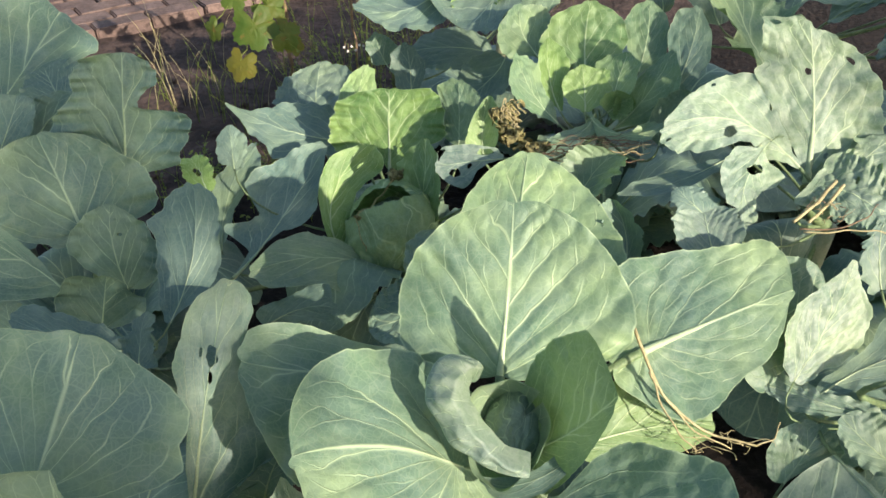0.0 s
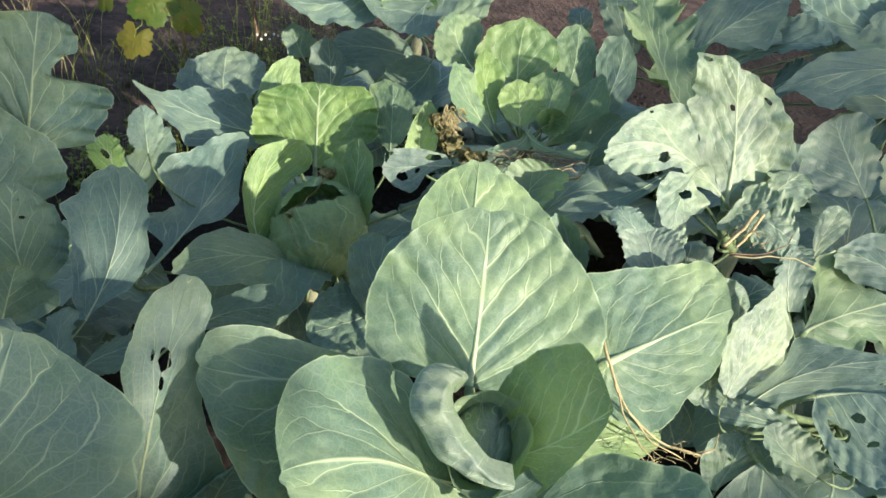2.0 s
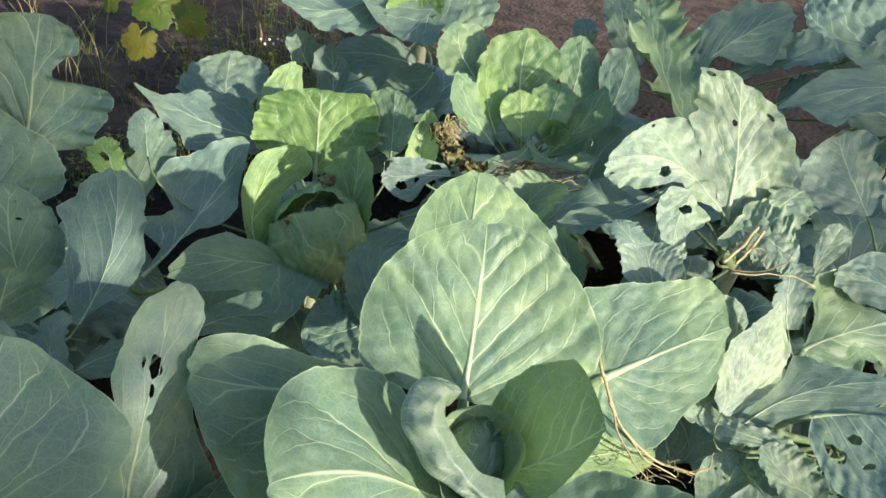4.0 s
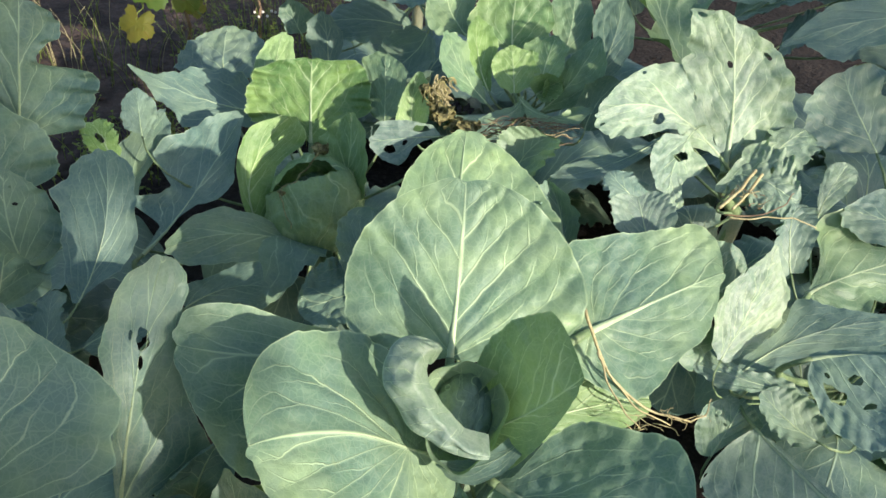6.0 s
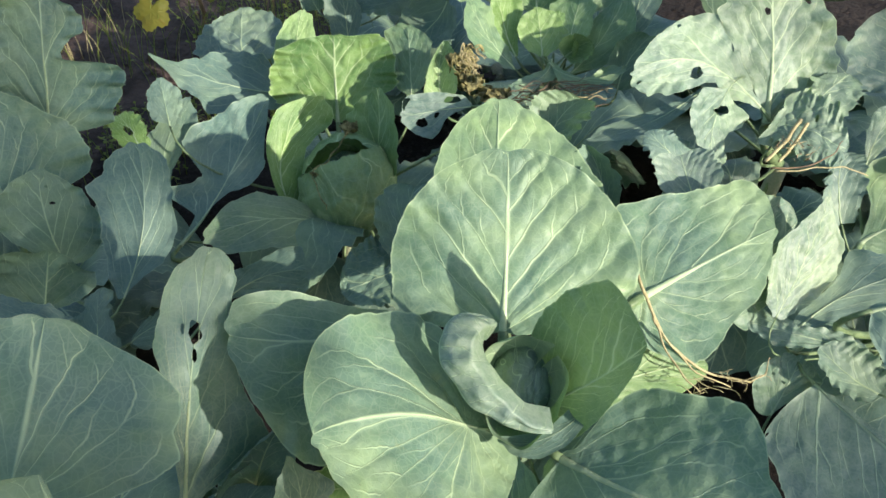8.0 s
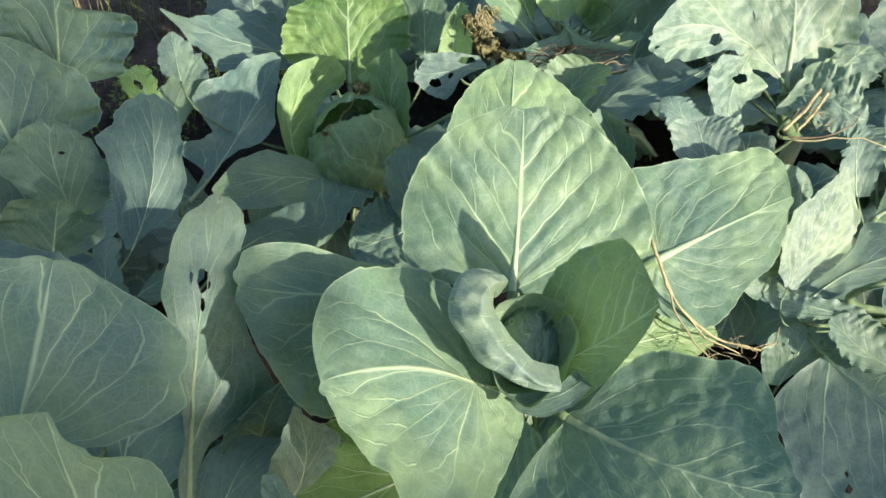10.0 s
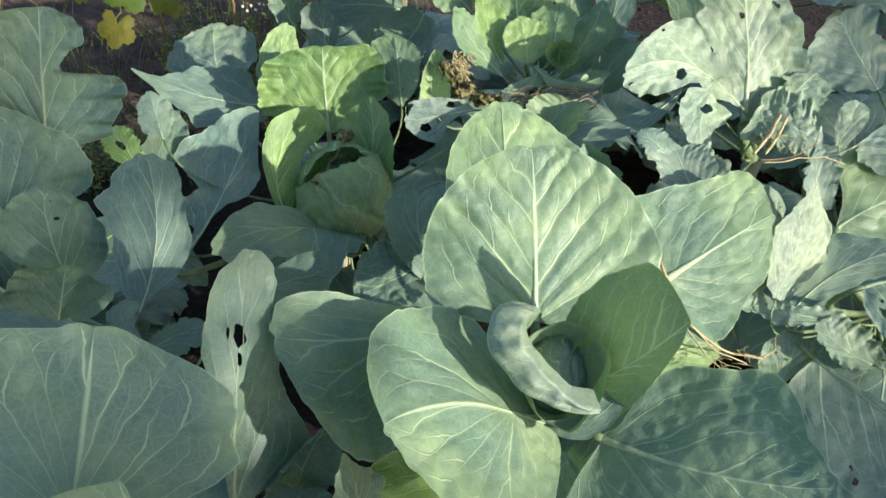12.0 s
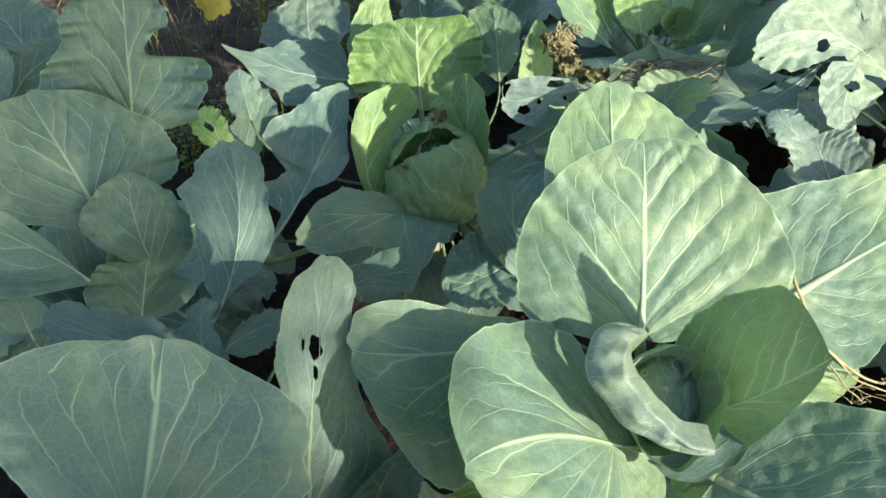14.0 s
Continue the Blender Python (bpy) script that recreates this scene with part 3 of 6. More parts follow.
leaf(left, (-0.389, 0.369, 0.182), (-0.407, 0.426, 0.272), (-0.433, 0.494, 0.374), (-0.507, 0.413, 0.254), (-0.263, 0.442, 0.304), seed=14, tone=0.35, nv=6, fan=0.7, rib=0.3, ruffle=0.03, lobes=0.03, res=(80, 80), bites=0, quilt=0.0003, cup=0.14, relief=0.0022, swing=0.2, left=(0.12, 0.22, 0.32, 0.42, 0.54, 0.66, 0.79, 0.92, 1, 0.99, 0.99, 0.99, 0.99, 0.99, 0.97, 0.95, 0.92, 0.9, 0.88, 0.85, 0.82), right=(0.77, 0.83, 0.9, 0.97, 1, 1, 0.98, 0.93, 0.87, 0.81, 0.62, 0.61, 0.6, 0.58, 0.54, 0.41, 0.19, 0.15, 0.07, 0.03, 0.03))
leaf(left, (-0.357, 0.533, 0.041), (-0.336, 0.660, 0.237), (-0.298, 0.787, 0.404), (-0.383, 0.645, 0.263), (-0.237, 0.690, 0.182), seed=15, tone=0.2, rib=2.0, nv=6, ruffle=0.06, lobes=0.05, res=(96, 96), holes=[(0.74, -0.025, 0.031, 0.178), (0.67, 0.025, 0.019, 0.067), (0.74, -0.352, 0.014, 0.06)], bites=0.06, quilt=0.002, cup=0.14, fan=0, sweep=0.45, relief=0.003, swing=0.15, left=(0.16, 0.21, 0.26, 0.22, 0.11, 0.2, 0.3, 0.32, 0.35, 0.55, 0.76, 1, 0.87, 0.82, 0.77, 0.63, 0.31), right=(0.06, 0.06, 0.07, 0.13, 0.21, 0.53, 0.97, 1, 0.81, 0.67, 0.55, 0.48, 0.48, 0.43, 0.35, 0.38, 0.3))
leaf(left, (-0.269, 0.645, 0.084), (-0.246, 0.646, 0.162), (-0.220, 0.646, 0.210), (-0.310, 0.611, 0.144), (-0.214, 0.616, 0.151), seed=16, um=0.5, p=0.5, q=0.5, tone=0.1)
leaf(left, (-0.210, 0.409, 0.125), (-0.209, 0.439, 0.201), (-0.230, 0.472, 0.270), (-0.250, 0.441, 0.183), (-0.178, 0.438, 0.215), seed=17, tone=0.05, lobes=0.03, bites=0, cup=0.14, swing=0.5, left=(0.31, 0.75, 1, 0.9, 0.79, 0.67, 0.58, 0.55, 0.51, 0.45, 0.32), right=(0.51, 0.89, 0.92, 0.96, 1, 0.94, 0.86, 0.58, 0.39, 0.28, 0.19))
leaf(left, (-0.215, 0.500, 0.170), (-0.198, 0.545, 0.189), (-0.208, 0.582, 0.238), (-0.239, 0.525, 0.228), (-0.160, 0.563, 0.154), seed=18, tone=0.1, wax=0.4, lobes=0.03, bites=0, cup=0.14, swing=0.5, left=(0.23, 0.46, 0.73, 1, 0.91, 0.81, 0.7, 0.59, 0.48, 0.35, 0.21), right=(0.09, 0.24, 0.37, 0.54, 0.76, 0.99, 0.98, 1, 0.7, 0.27, 0.1))
leaf(left, (-0.325, 0.481, 0.015), (-0.308, 0.554, 0.084), (-0.260, 0.615, 0.127), (-0.351, 0.589, 0.084), (-0.232, 0.549, 0.105), seed=19, um=0.5, p=0.5, q=0.5, tone=0.0)
leaf(left, (-0.320, 0.968, 0.144), (-0.251, 0.959, 0.195), (-0.181, 0.939, 0.217), (-0.259, 0.974, 0.229), (-0.243, 0.943, 0.159), seed=46, tone=0, ruffle=0.11, lobes=0.05, bites=0.06, quilt=0.001, cup=0.14, swing=0.5, left=(0.73, 0.85, 0.78, 0.72, 0.74, 0.8, 0.88, 1, 0.96, 0.83, 0.17), right=(0.24, 0.35, 0.44, 0.51, 0.56, 0.58, 0.59, 0.66, 1, 0.62, 0.3))

side = cabbage((-0.727, 1.163, 0.050), "blue-green cabbage with rounded overlapping outer leaves")
leaf(side, (-0.680, 1.125, 0.237), (-0.717, 1.169, 0.321), (-0.755, 1.213, 0.402), (-0.839, 1.107, 0.277), (-0.582, 1.231, 0.371), seed=20, tone=0.3, nv=6, fan=0.5, rib=1.5, ruffle=0.03, res=(80, 80), bites=0, quilt=0.001, lobes=0.03, cup=0.14, relief=0.003, sweep=0.6, swing=0.5, left=(0.39, 0.49, 0.67, 0.81, 0.93, 1, 0.89, 0.79, 0.7, 0.61, 0.5), right=(0.86, 0.96, 1, 0.98, 0.89, 0.78, 0.69, 0.6, 0.48, 0.32, 0.16))
leaf(side, (-0.630, 1.248, 0.295), (-0.608, 1.272, 0.426), (-0.592, 1.292, 0.529), (-0.751, 1.271, 0.422), (-0.474, 1.273, 0.430), seed=21, tone=0.12, nv=5, fan=0.6, rib=1.3, ruffle=0.11, lobes=0.05, res=(96, 96), bites=0.06, quilt=0.001, cup=0.14, relief=0.003, swing=0.0, left=(0.2, 0.31, 0.41, 0.52, 0.71, 0.9, 0.96, 1, 0.96, 0.86, 0.76, 0.71, 0.72, 0.72, 0.71, 0.68, 0.66, 0.62, 0.52), right=(0.75, 0.79, 0.83, 0.88, 0.94, 0.98, 1, 0.96, 0.87, 0.23, 0.21, 0.25, 0.32, 0.49, 0.48, 0.47, 0.42, 0.38, 0.24))
leaf(side, (-0.602, 1.070, 0.150), (-0.615, 1.095, 0.239), (-0.608, 1.117, 0.312), (-0.699, 1.084, 0.226), (-0.536, 1.106, 0.252), seed=22, tone=0.22, nv=6, fan=0.4, rib=0.9, ruffle=0.04, res=(80, 72), holes=[(0.77, 0.276, 0.018, 0.072), (0.58, 0.226, 0.018, 0.076)], bites=0, quilt=0.001, lobes=0.03, cup=0.14, relief=0.002, swing=0.5, left=(0.2, 0.37, 0.52, 0.7, 0.85, 1, 0.96, 0.82, 0.62, 0.49, 0.23), right=(0.55, 0.81, 0.97, 0.99, 1, 0.92, 0.83, 0.65, 0.48, 0.32, 0.16))
leaf(side, (-0.670, 0.996, 0.196), (-0.725, 1.017, 0.243), (-0.813, 1.033, 0.305), (-0.758, 0.940, 0.207), (-0.715, 1.039, 0.254), seed=23, tone=0.45, bites=0, quilt=0.001, lobes=0.03, cup=0.14, rib=1.3, swing=0.5, left=(0.08, 0.19, 0.3, 0.44, 0.59, 0.77, 0.93, 1, 0.78, 0.44, 0.16), right=(0.03, 0.04, 0.11, 0.21, 0.37, 0.6, 0.75, 0.9, 1, 0.95, 0.54))
leaf(side, (-0.596, 0.930, 0.163), (-0.578, 0.938, 0.223), (-0.560, 0.945, 0.281), (-0.655, 0.934, 0.246), (-0.512, 0.940, 0.203), seed=24, tone=0.3, ruffle=0.1, cup=0.4, lobes=0.03, bites=0, quilt=0.001, swing=0.5, left=(0.03, 0.49, 0.76, 0.91, 1, 0.95, 0.9, 0.85, 0.79, 0.54, 0.17), right=(0.03, 0.19, 0.45, 0.61, 0.79, 0.97, 1, 0.92, 0.6, 0.48, 0.28))
leaf(side, (-0.478, 0.946, 0.175), (-0.445, 1.031, 0.259), (-0.452, 1.128, 0.346), (-0.542, 1.053, 0.255), (-0.387, 1.018, 0.261), seed=25, tone=0, nv=6, ruffle=0.11, lobes=0.05, cup=0.3, bites=0.06, quilt=0.001, fan=0.2, relief=0.002, rib=0.7, swing=0.5, left=(0.19, 0.31, 0.42, 0.52, 0.6, 0.68, 0.72, 0.81, 1, 0.75, 0.65, 0.48, 0.27), right=(0.06, 0.18, 0.33, 0.55, 0.77, 0.91, 1, 0.73, 0.81, 0.65, 0.71, 0.56, 0.28))
leaf(side, (-0.525, 0.855, 0.196), (-0.597, 0.840, 0.238), (-0.670, 0.841, 0.280), (-0.596, 0.800, 0.235), (-0.599, 0.886, 0.242), seed=26, tone=0.0, ruffle=0.11, lobes=0.05, bites=0.06, quilt=0.001, cup=0.14, swing=0.5, left=(0.38, 0.61, 0.66, 0.73, 0.81, 0.89, 0.93, 0.99, 1, 0.61, 0.26), right=(0.3, 0.64, 0.88, 0.96, 0.98, 0.99, 1, 1, 1, 0.83, 0.39))
leaf(side, (-0.483, 0.812, 0.190), (-0.488, 0.852, 0.221), (-0.483, 0.886, 0.254), (-0.536, 0.872, 0.202), (-0.448, 0.836, 0.237), seed=27, tone=0.0, ruffle=0.11, lobes=0.05, bites=0.06, quilt=0.001, cup=0.14, swing=0.5, left=(0.03, 0.52, 0.64, 0.74, 0.86, 1, 0.64, 0.45, 0.48, 0.38, 0.13), right=(0.04, 0.6, 1, 0.89, 0.74, 0.59, 0.52, 0.57, 0.61, 0.64, 0.31))
leaf(side, (-0.761, 0.943, 0.140), (-0.774, 0.968, 0.167), (-0.782, 0.989, 0.189), (-0.813, 0.956, 0.160), (-0.740, 0.979, 0.173), seed=28, tone=0.3, lobes=0.03, bites=0, cup=0.14, swing=0.5, left=(0.03, 0.03, 0.34, 0.67, 0.94, 0.96, 0.98, 1, 0.88, 0.52, 0.26), right=(0.03, 0.03, 0.77, 0.88, 0.99, 1, 0.87, 0.75, 0.59, 0.31, 0.09))
leaf(side, (-0.497, 0.966, 0.052), (-0.458, 0.980, 0.073), (-0.394, 1.004, 0.079), (-0.455, 1.032, 0.056), (-0.420, 0.943, 0.068), seed=29, um=0.5, p=0.5, q=0.5, tone=0.3)
leaf(side, (-0.499, 1.311, 0.207), (-0.524, 1.354, 0.236), (-0.552, 1.396, 0.248), (-0.565, 1.359, 0.236), (-0.505, 1.383, 0.241), seed=140, um=0.5, p=0.4, q=0.45, tone=1.6, lobes=0.2, ruffle=0.1, res=(50, 50), holes=[(0.5, -0.1, 0.1, 0.25)])

far_left = cabbage((-1.060, 1.488, 0.117), "grey-green cabbage with tall fan-shaped leaves beside the path")
leaf(far_left, (-1.040, 1.576, 0.288), (-0.990, 1.681, 0.359), (-0.944, 1.789, 0.434), (-1.141, 1.714, 0.459), (-0.890, 1.660, 0.293), seed=30, tone=0.25, nv=6, fan=0.6, rib=0.8, lobes=0.03, bites=0, cup=0.14, swing=0.5, left=(0.45, 0.53, 0.61, 0.7, 0.8, 0.9, 1, 0.89, 0.78, 0.58, 0.39), right=(0.12, 0.21, 0.31, 0.4, 0.47, 0.55, 0.67, 0.79, 1, 0.87, 0.3))
leaf(far_left, (-0.811, 1.472, 0.265), (-0.869, 1.530, 0.320), (-0.926, 1.608, 0.368), (-0.937, 1.499, 0.306), (-0.820, 1.609, 0.339), seed=31, um=0.5, p=0.45, q=0.45, tone=0.2, nv=9, ruffle=0.12)
leaf(far_left, (-0.867, 1.368, 0.290), (-0.793, 1.366, 0.370), (-0.711, 1.387, 0.398), (-0.850, 1.398, 0.380), (-0.725, 1.320, 0.343), seed=32, um=0.5, p=0.5, q=0.5, tone=0.2, ruffle=0.1)
leaf(far_left, (-0.943, 1.275, 0.250), (-0.867, 1.294, 0.357), (-0.845, 1.341, 0.420), (-0.945, 1.307, 0.375), (-0.811, 1.300, 0.366), seed=33, um=0.5, p=0.5, q=0.5, tone=0.1)

middle = cabbage((-0.104, 1.354, 0.050), "compact cabbage with a split wrapped head and yellow-green leaves")
leaf(middle, (-0.123, 1.458, 0.181), (-0.125, 1.506, 0.270), (-0.123, 1.543, 0.341), (-0.265, 1.537, 0.251), (0.011, 1.475, 0.288), seed=40, tone=0.85, nv=6, fan=0.35, ruffle=0.07, res=(76, 76), quilt=0.003, bites=0.03, lobes=0.055, rib=1.8, cup=0.14, relief=0.003, waves=6, swing=0.5, left=(0.08, 0.17, 0.26, 0.89, 1, 1, 0.99, 0.98, 0.95, 0.86, 0.71, 0.51, 0.25), right=(0.25, 0.36, 0.44, 0.52, 0.88, 1, 0.99, 0.97, 0.92, 0.86, 0.79, 0.67, 0.2))
leaf(middle, (-0.200, 1.585, 0.209), (-0.206, 1.653, 0.273), (-0.189, 1.710, 0.328), (-0.265, 1.659, 0.275), (-0.163, 1.649, 0.271), seed=41, tone=0.7, ruffle=0.07, quilt=0.005, bites=0.03, lobes=0.055, cup=0.14, waves=6, swing=0.5, left=(0.42, 0.64, 0.9, 1, 0.9, 0.81, 0.71, 0.6, 0.51, 0.33, 0.16), right=(0.3, 0.8, 0.95, 0.98, 1, 0.99, 0.95, 0.86, 0.76, 0.64, 0.25))
leaf(middle, (0.036, 1.448, 0.243), (0.036, 1.498, 0.304), (0.036, 1.545, 0.361), (-0.015, 1.525, 0.291), (0.080, 1.475, 0.316), seed=42, tone=0.55, ruffle=0.07, quilt=0.005, bites=0.03, lobes=0.055, cup=0.14, waves=6, swing=0.5, left=(0.21, 0.48, 0.67, 0.65, 0.62, 0.6, 0.72, 0.86, 1, 0.75, 0.44), right=(0.18, 0.41, 0.65, 0.76, 0.87, 0.95, 0.98, 1, 0.79, 0.52, 0.26))
leaf(middle, (-0.226, 1.281, 0.083), (-0.241, 1.338, 0.179), (-0.170, 1.428, 0.260), (-0.277, 1.332, 0.194), (-0.162, 1.353, 0.144), seed=43, cup=0.2, tone=0.9, nv=6, quilt=0.002, bites=0, lobes=0.03, relief=0.0025, swing=0.5, left=(0.09, 0.25, 0.31, 0.43, 0.58, 0.83, 0.94, 1, 0.92, 0.6, 0.28), right=(0.22, 0.41, 0.61, 0.62, 0.55, 0.56, 0.55, 0.67, 1, 0.8, 0.45))
leaf(middle, (-0.081, 1.318, 0.082), (-0.044, 1.351, 0.188), (-0.039, 1.420, 0.281), (-0.113, 1.426, 0.154), (-0.001, 1.303, 0.210), seed=44, cup=0.2, tone=0.75, quilt=0.002, bites=0, lobes=0.055, swing=0.5, left=(0.22, 0.49, 0.62, 0.74, 0.85, 0.93, 1, 0.92, 0.73, 0.49, 0.22), right=(0.22, 0.61, 0.83, 1, 0.92, 0.86, 0.76, 0.68, 0.58, 0.44, 0.21))
leaf(middle, (-0.114, 1.222, 0.073), (-0.247, 1.184, 0.137), (-0.368, 1.091, 0.172), (-0.239, 1.105, 0.103), (-0.253, 1.240, 0.161), seed=45, tone=0.5, nv=6, ruffle=0.06, lobes=0.03, bites=0, cup=0.14, wax=0.4, rib=0.6, relief=0.003, quilt=0.002, swing=0.5, left=(0.29, 0.59, 0.83, 1, 0.89, 0.74, 0.7, 0.75, 0.68, 0.54, 0.25), right=(0.09, 0.21, 0.35, 0.51, 0.7, 0.83, 1, 0.85, 0.7, 0.46, 0.24))
leaf(middle, (0.037, 0.957, 0.119), (-0.011, 1.029, 0.198), (0.005, 1.114, 0.251), (-0.074, 1.062, 0.219), (0.095, 1.049, 0.249), seed=47, um=0.55, p=0.5, q=0.45, tone=0.15)
leaf(middle, (0.018, 1.030, 0.158), (-0.061, 0.995, 0.149), (-0.136, 0.977, 0.131), (-0.035, 0.932, 0.143), (-0.071, 1.068, 0.175), seed=48, um=0.5, p=0.5, q=0.45, tone=0.3, ruffle=0.1, res=(80, 72), holes=[(0.55, 0.2, 0.008, 0.06)], bites=0.14, quilt=0.0045)
leaf(middle, (-0.254, 1.629, 0.162), (-0.391, 1.600, 0.211), (-0.525, 1.619, 0.271), (-0.399, 1.503, 0.188), (-0.381, 1.729, 0.242), seed=49, tone=0.08, nv=5, lobes=0.05, ruffle=0.11, bites=0.06, quilt=0.0015, cup=0.14, swing=0.5, left=(0.44, 0.51, 0.51, 0.57, 0.86, 1, 0.76, 0.56, 0.38, 0.22, 0.1), right=(0.38, 0.64, 0.96, 1, 0.94, 0.75, 0.57, 0.36, 0.17, 0.08, 0.04))
leaf(middle, (-0.432, 1.166, 0.097), (-0.357, 1.286, 0.143), (-0.271, 1.489, 0.226), (-0.462, 1.346, 0.186), (-0.311, 1.260, 0.124), seed=50, tone=0.0, nv=6, ruffle=0.11, lobes=0.05, cup=0.25, res=(80, 72), bites=0.06, quilt=0.002, rib=1.6, relief=0.003, swing=0.5, left=(0.04, 0.07, 0.1, 0.13, 0.82, 0.47, 0.33, 1, 0.86, 0.71, 0.58, 0.44, 0.27), right=(0.03, 0.03, 0.03, 0.03, 0.03, 0.12, 0.3, 0.87, 1, 0.67, 0.5, 0.34, 0.18))
leaf(middle, (-0.481, 1.270, 0.087), (-0.480, 1.381, 0.161), (-0.431, 1.479, 0.238), (-0.522, 1.400, 0.163), (-0.427, 1.359, 0.159), seed=51, tone=0.15, ruffle=0.11, lobes=0.05, bites=0.06, quilt=0.0015, cup=0.14, swing=0.5, left=(0.24, 0.38, 0.57, 0.69, 0.82, 1, 0.99, 0.71, 0.54, 0.39, 0.17), right=(0.09, 0.3, 0.4, 0.42, 0.42, 0.57, 0.71, 1, 0.92, 0.61, 0.28))
leaf(middle, (-0.354, 1.856, 0.118), (-0.364, 1.962, 0.154), (-0.361, 2.063, 0.190), (-0.496, 2.000, 0.148), (-0.254, 1.931, 0.159), seed=52, tone=0.15, ruffle=0.07, lobes=0.035, bites=0.03, quilt=0.0045, cup=0.14, wax=0.5, waves=6, swing=0.5, left=(0.29, 0.7, 1, 0.93, 0.87, 0.8, 0.73, 0.56, 0.41, 0.26, 0.11), right=(0.2, 0.44, 0.67, 0.81, 0.95, 0.99, 1, 1, 0.9, 0.7, 0.31))
leaf(middle, (-0.454, 1.375, 0.231), (-0.465, 1.420, 0.259), (-0.477, 1.468, 0.289), (-0.499, 1.415, 0.256), (-0.430, 1.424, 0.261), seed=53, tone=0.0, ruffle=0.11, lobes=0.05, bites=0.06, quilt=0.0045, cup=0.14, swing=0.5, left=(0.1, 0.38, 0.76, 1, 1, 1, 1, 0.91, 0.72, 0.54, 0.24), right=(0.44, 0.6, 0.71, 0.84, 0.97, 1, 0.99, 0.97, 0.71, 0.46, 0.26))
leaf(middle, (0.112, 1.191, 0.364), (0.049, 1.191, 0.357), (-0.013, 1.188, 0.347), (0.054, 1.156, 0.324), (0.046, 1.217, 0.381), seed=90, tone=0, ruffle=0.06, lobes=0.03, nv=3, res=(60, 60), holes=[(0.71, -0.427, 0.065, 0.225), (0.28, 0.628, 0.091, 0.266), (0.5, -0.201, 0.033, 0.133), (0.83, 0.854, 0.069, 0.163)], wax=1, bites=0, cup=0.14, swing=0.5, left=(0.05, 0.1, 0.15, 0.26, 0.38, 0.77, 1, 0.93, 0.73, 0.53, 0.29), right=(0.28, 0.57, 0.66, 0.76, 0.87, 0.99, 1, 1, 1, 0.76, 0.29))

back = cabbage((0.375, 1.550, 0.225), "bright green cabbage rosette with frilled open leaves")
leaf(back, (0.320, 1.550, 0.379), (0.318, 1.591, 0.446), (0.329, 1.630, 0.512), (0.219, 1.608, 0.448), (0.409, 1.575, 0.444), seed=60, tone=0.75, relief=0.0015, nv=5, fan=0.4, rib=1.2, ruffle=0.07, waves=6, lobes=0.055, quilt=0.005, bites=0.03, cup=0.14, swing=0.5, left=(0.19, 0.48, 0.77, 0.97, 1, 0.93, 0.86, 0.76, 0.59, 0.39, 0.17), right=(0.21, 0.43, 0.69, 0.83, 0.96, 0.98, 1, 0.89, 0.73, 0.52, 0.23))
leaf(back, (0.222, 1.604, 0.387), (0.183, 1.644, 0.435), (0.176, 1.699, 0.481), (0.122, 1.602, 0.428), (0.261, 1.696, 0.444), seed=61, tone=0.6, relief=0.0015, ruffle=0.07, waves=6, lobes=0.055, quilt=0.005, bites=0.03, cup=0.14, swing=0.5, left=(0.09, 0.37, 0.75, 0.88, 1, 0.97, 0.86, 0.78, 0.59, 0.4, 0.24), right=(0.12, 0.27, 0.43, 0.6, 0.75, 0.87, 1, 0.99, 0.7, 0.46, 0.13))
leaf(back, (0.248, 1.418, 0.320), (0.192, 1.455, 0.373), (0.157, 1.522, 0.430), (0.155, 1.414, 0.369), (0.230, 1.498, 0.376), seed=62, tone=0.6, relief=0.0015, ruffle=0.07, waves=6, lobes=0.055, quilt=0.005, bites=0.03, cup=0.14, swing=0.5, left=(0.14, 0.25, 0.4, 0.59, 0.82, 0.9, 1, 0.88, 0.63, 0.44, 0.18), right=(0.13, 0.34, 0.52, 0.56, 0.58, 0.65, 0.82, 1, 0.91, 0.65, 0.25))
leaf(back, (0.256, 1.455, 0.329), (0.233, 1.510, 0.387), (0.232, 1.572, 0.450), (0.206, 1.504, 0.385), (0.283, 1.520, 0.392), seed=63, tone=0.9, relief=0.0015, ruffle=0.07, waves=6, lobes=0.055, quilt=0.005, bites=0.03, cup=0.14, swing=0.5, left=(0.1, 0.32, 0.61, 0.78, 1, 0.97, 0.84, 0.73, 0.65, 0.47, 0.18), right=(0.19, 0.3, 0.4, 0.5, 0.64, 0.9, 1, 0.91, 0.78, 0.49, 0.24))
leaf(back, (0.303, 1.420, 0.346), (0.302, 1.461, 0.389), (0.298, 1.492, 0.421), (0.254, 1.462, 0.385), (0.361, 1.460, 0.394), seed=64, tone=0.8, ruffle=0.07, waves=6, lobes=0.055, quilt=0.005, bites=0.03, cup=0.14, swing=0.5, left=(0.25, 0.56, 0.75, 0.85, 0.94, 1, 0.91, 0.83, 0.61, 0.35, 0.15), right=(0.29, 0.54, 0.69, 0.85, 1, 0.89, 0.78, 0.69, 0.62, 0.35, 0.15))
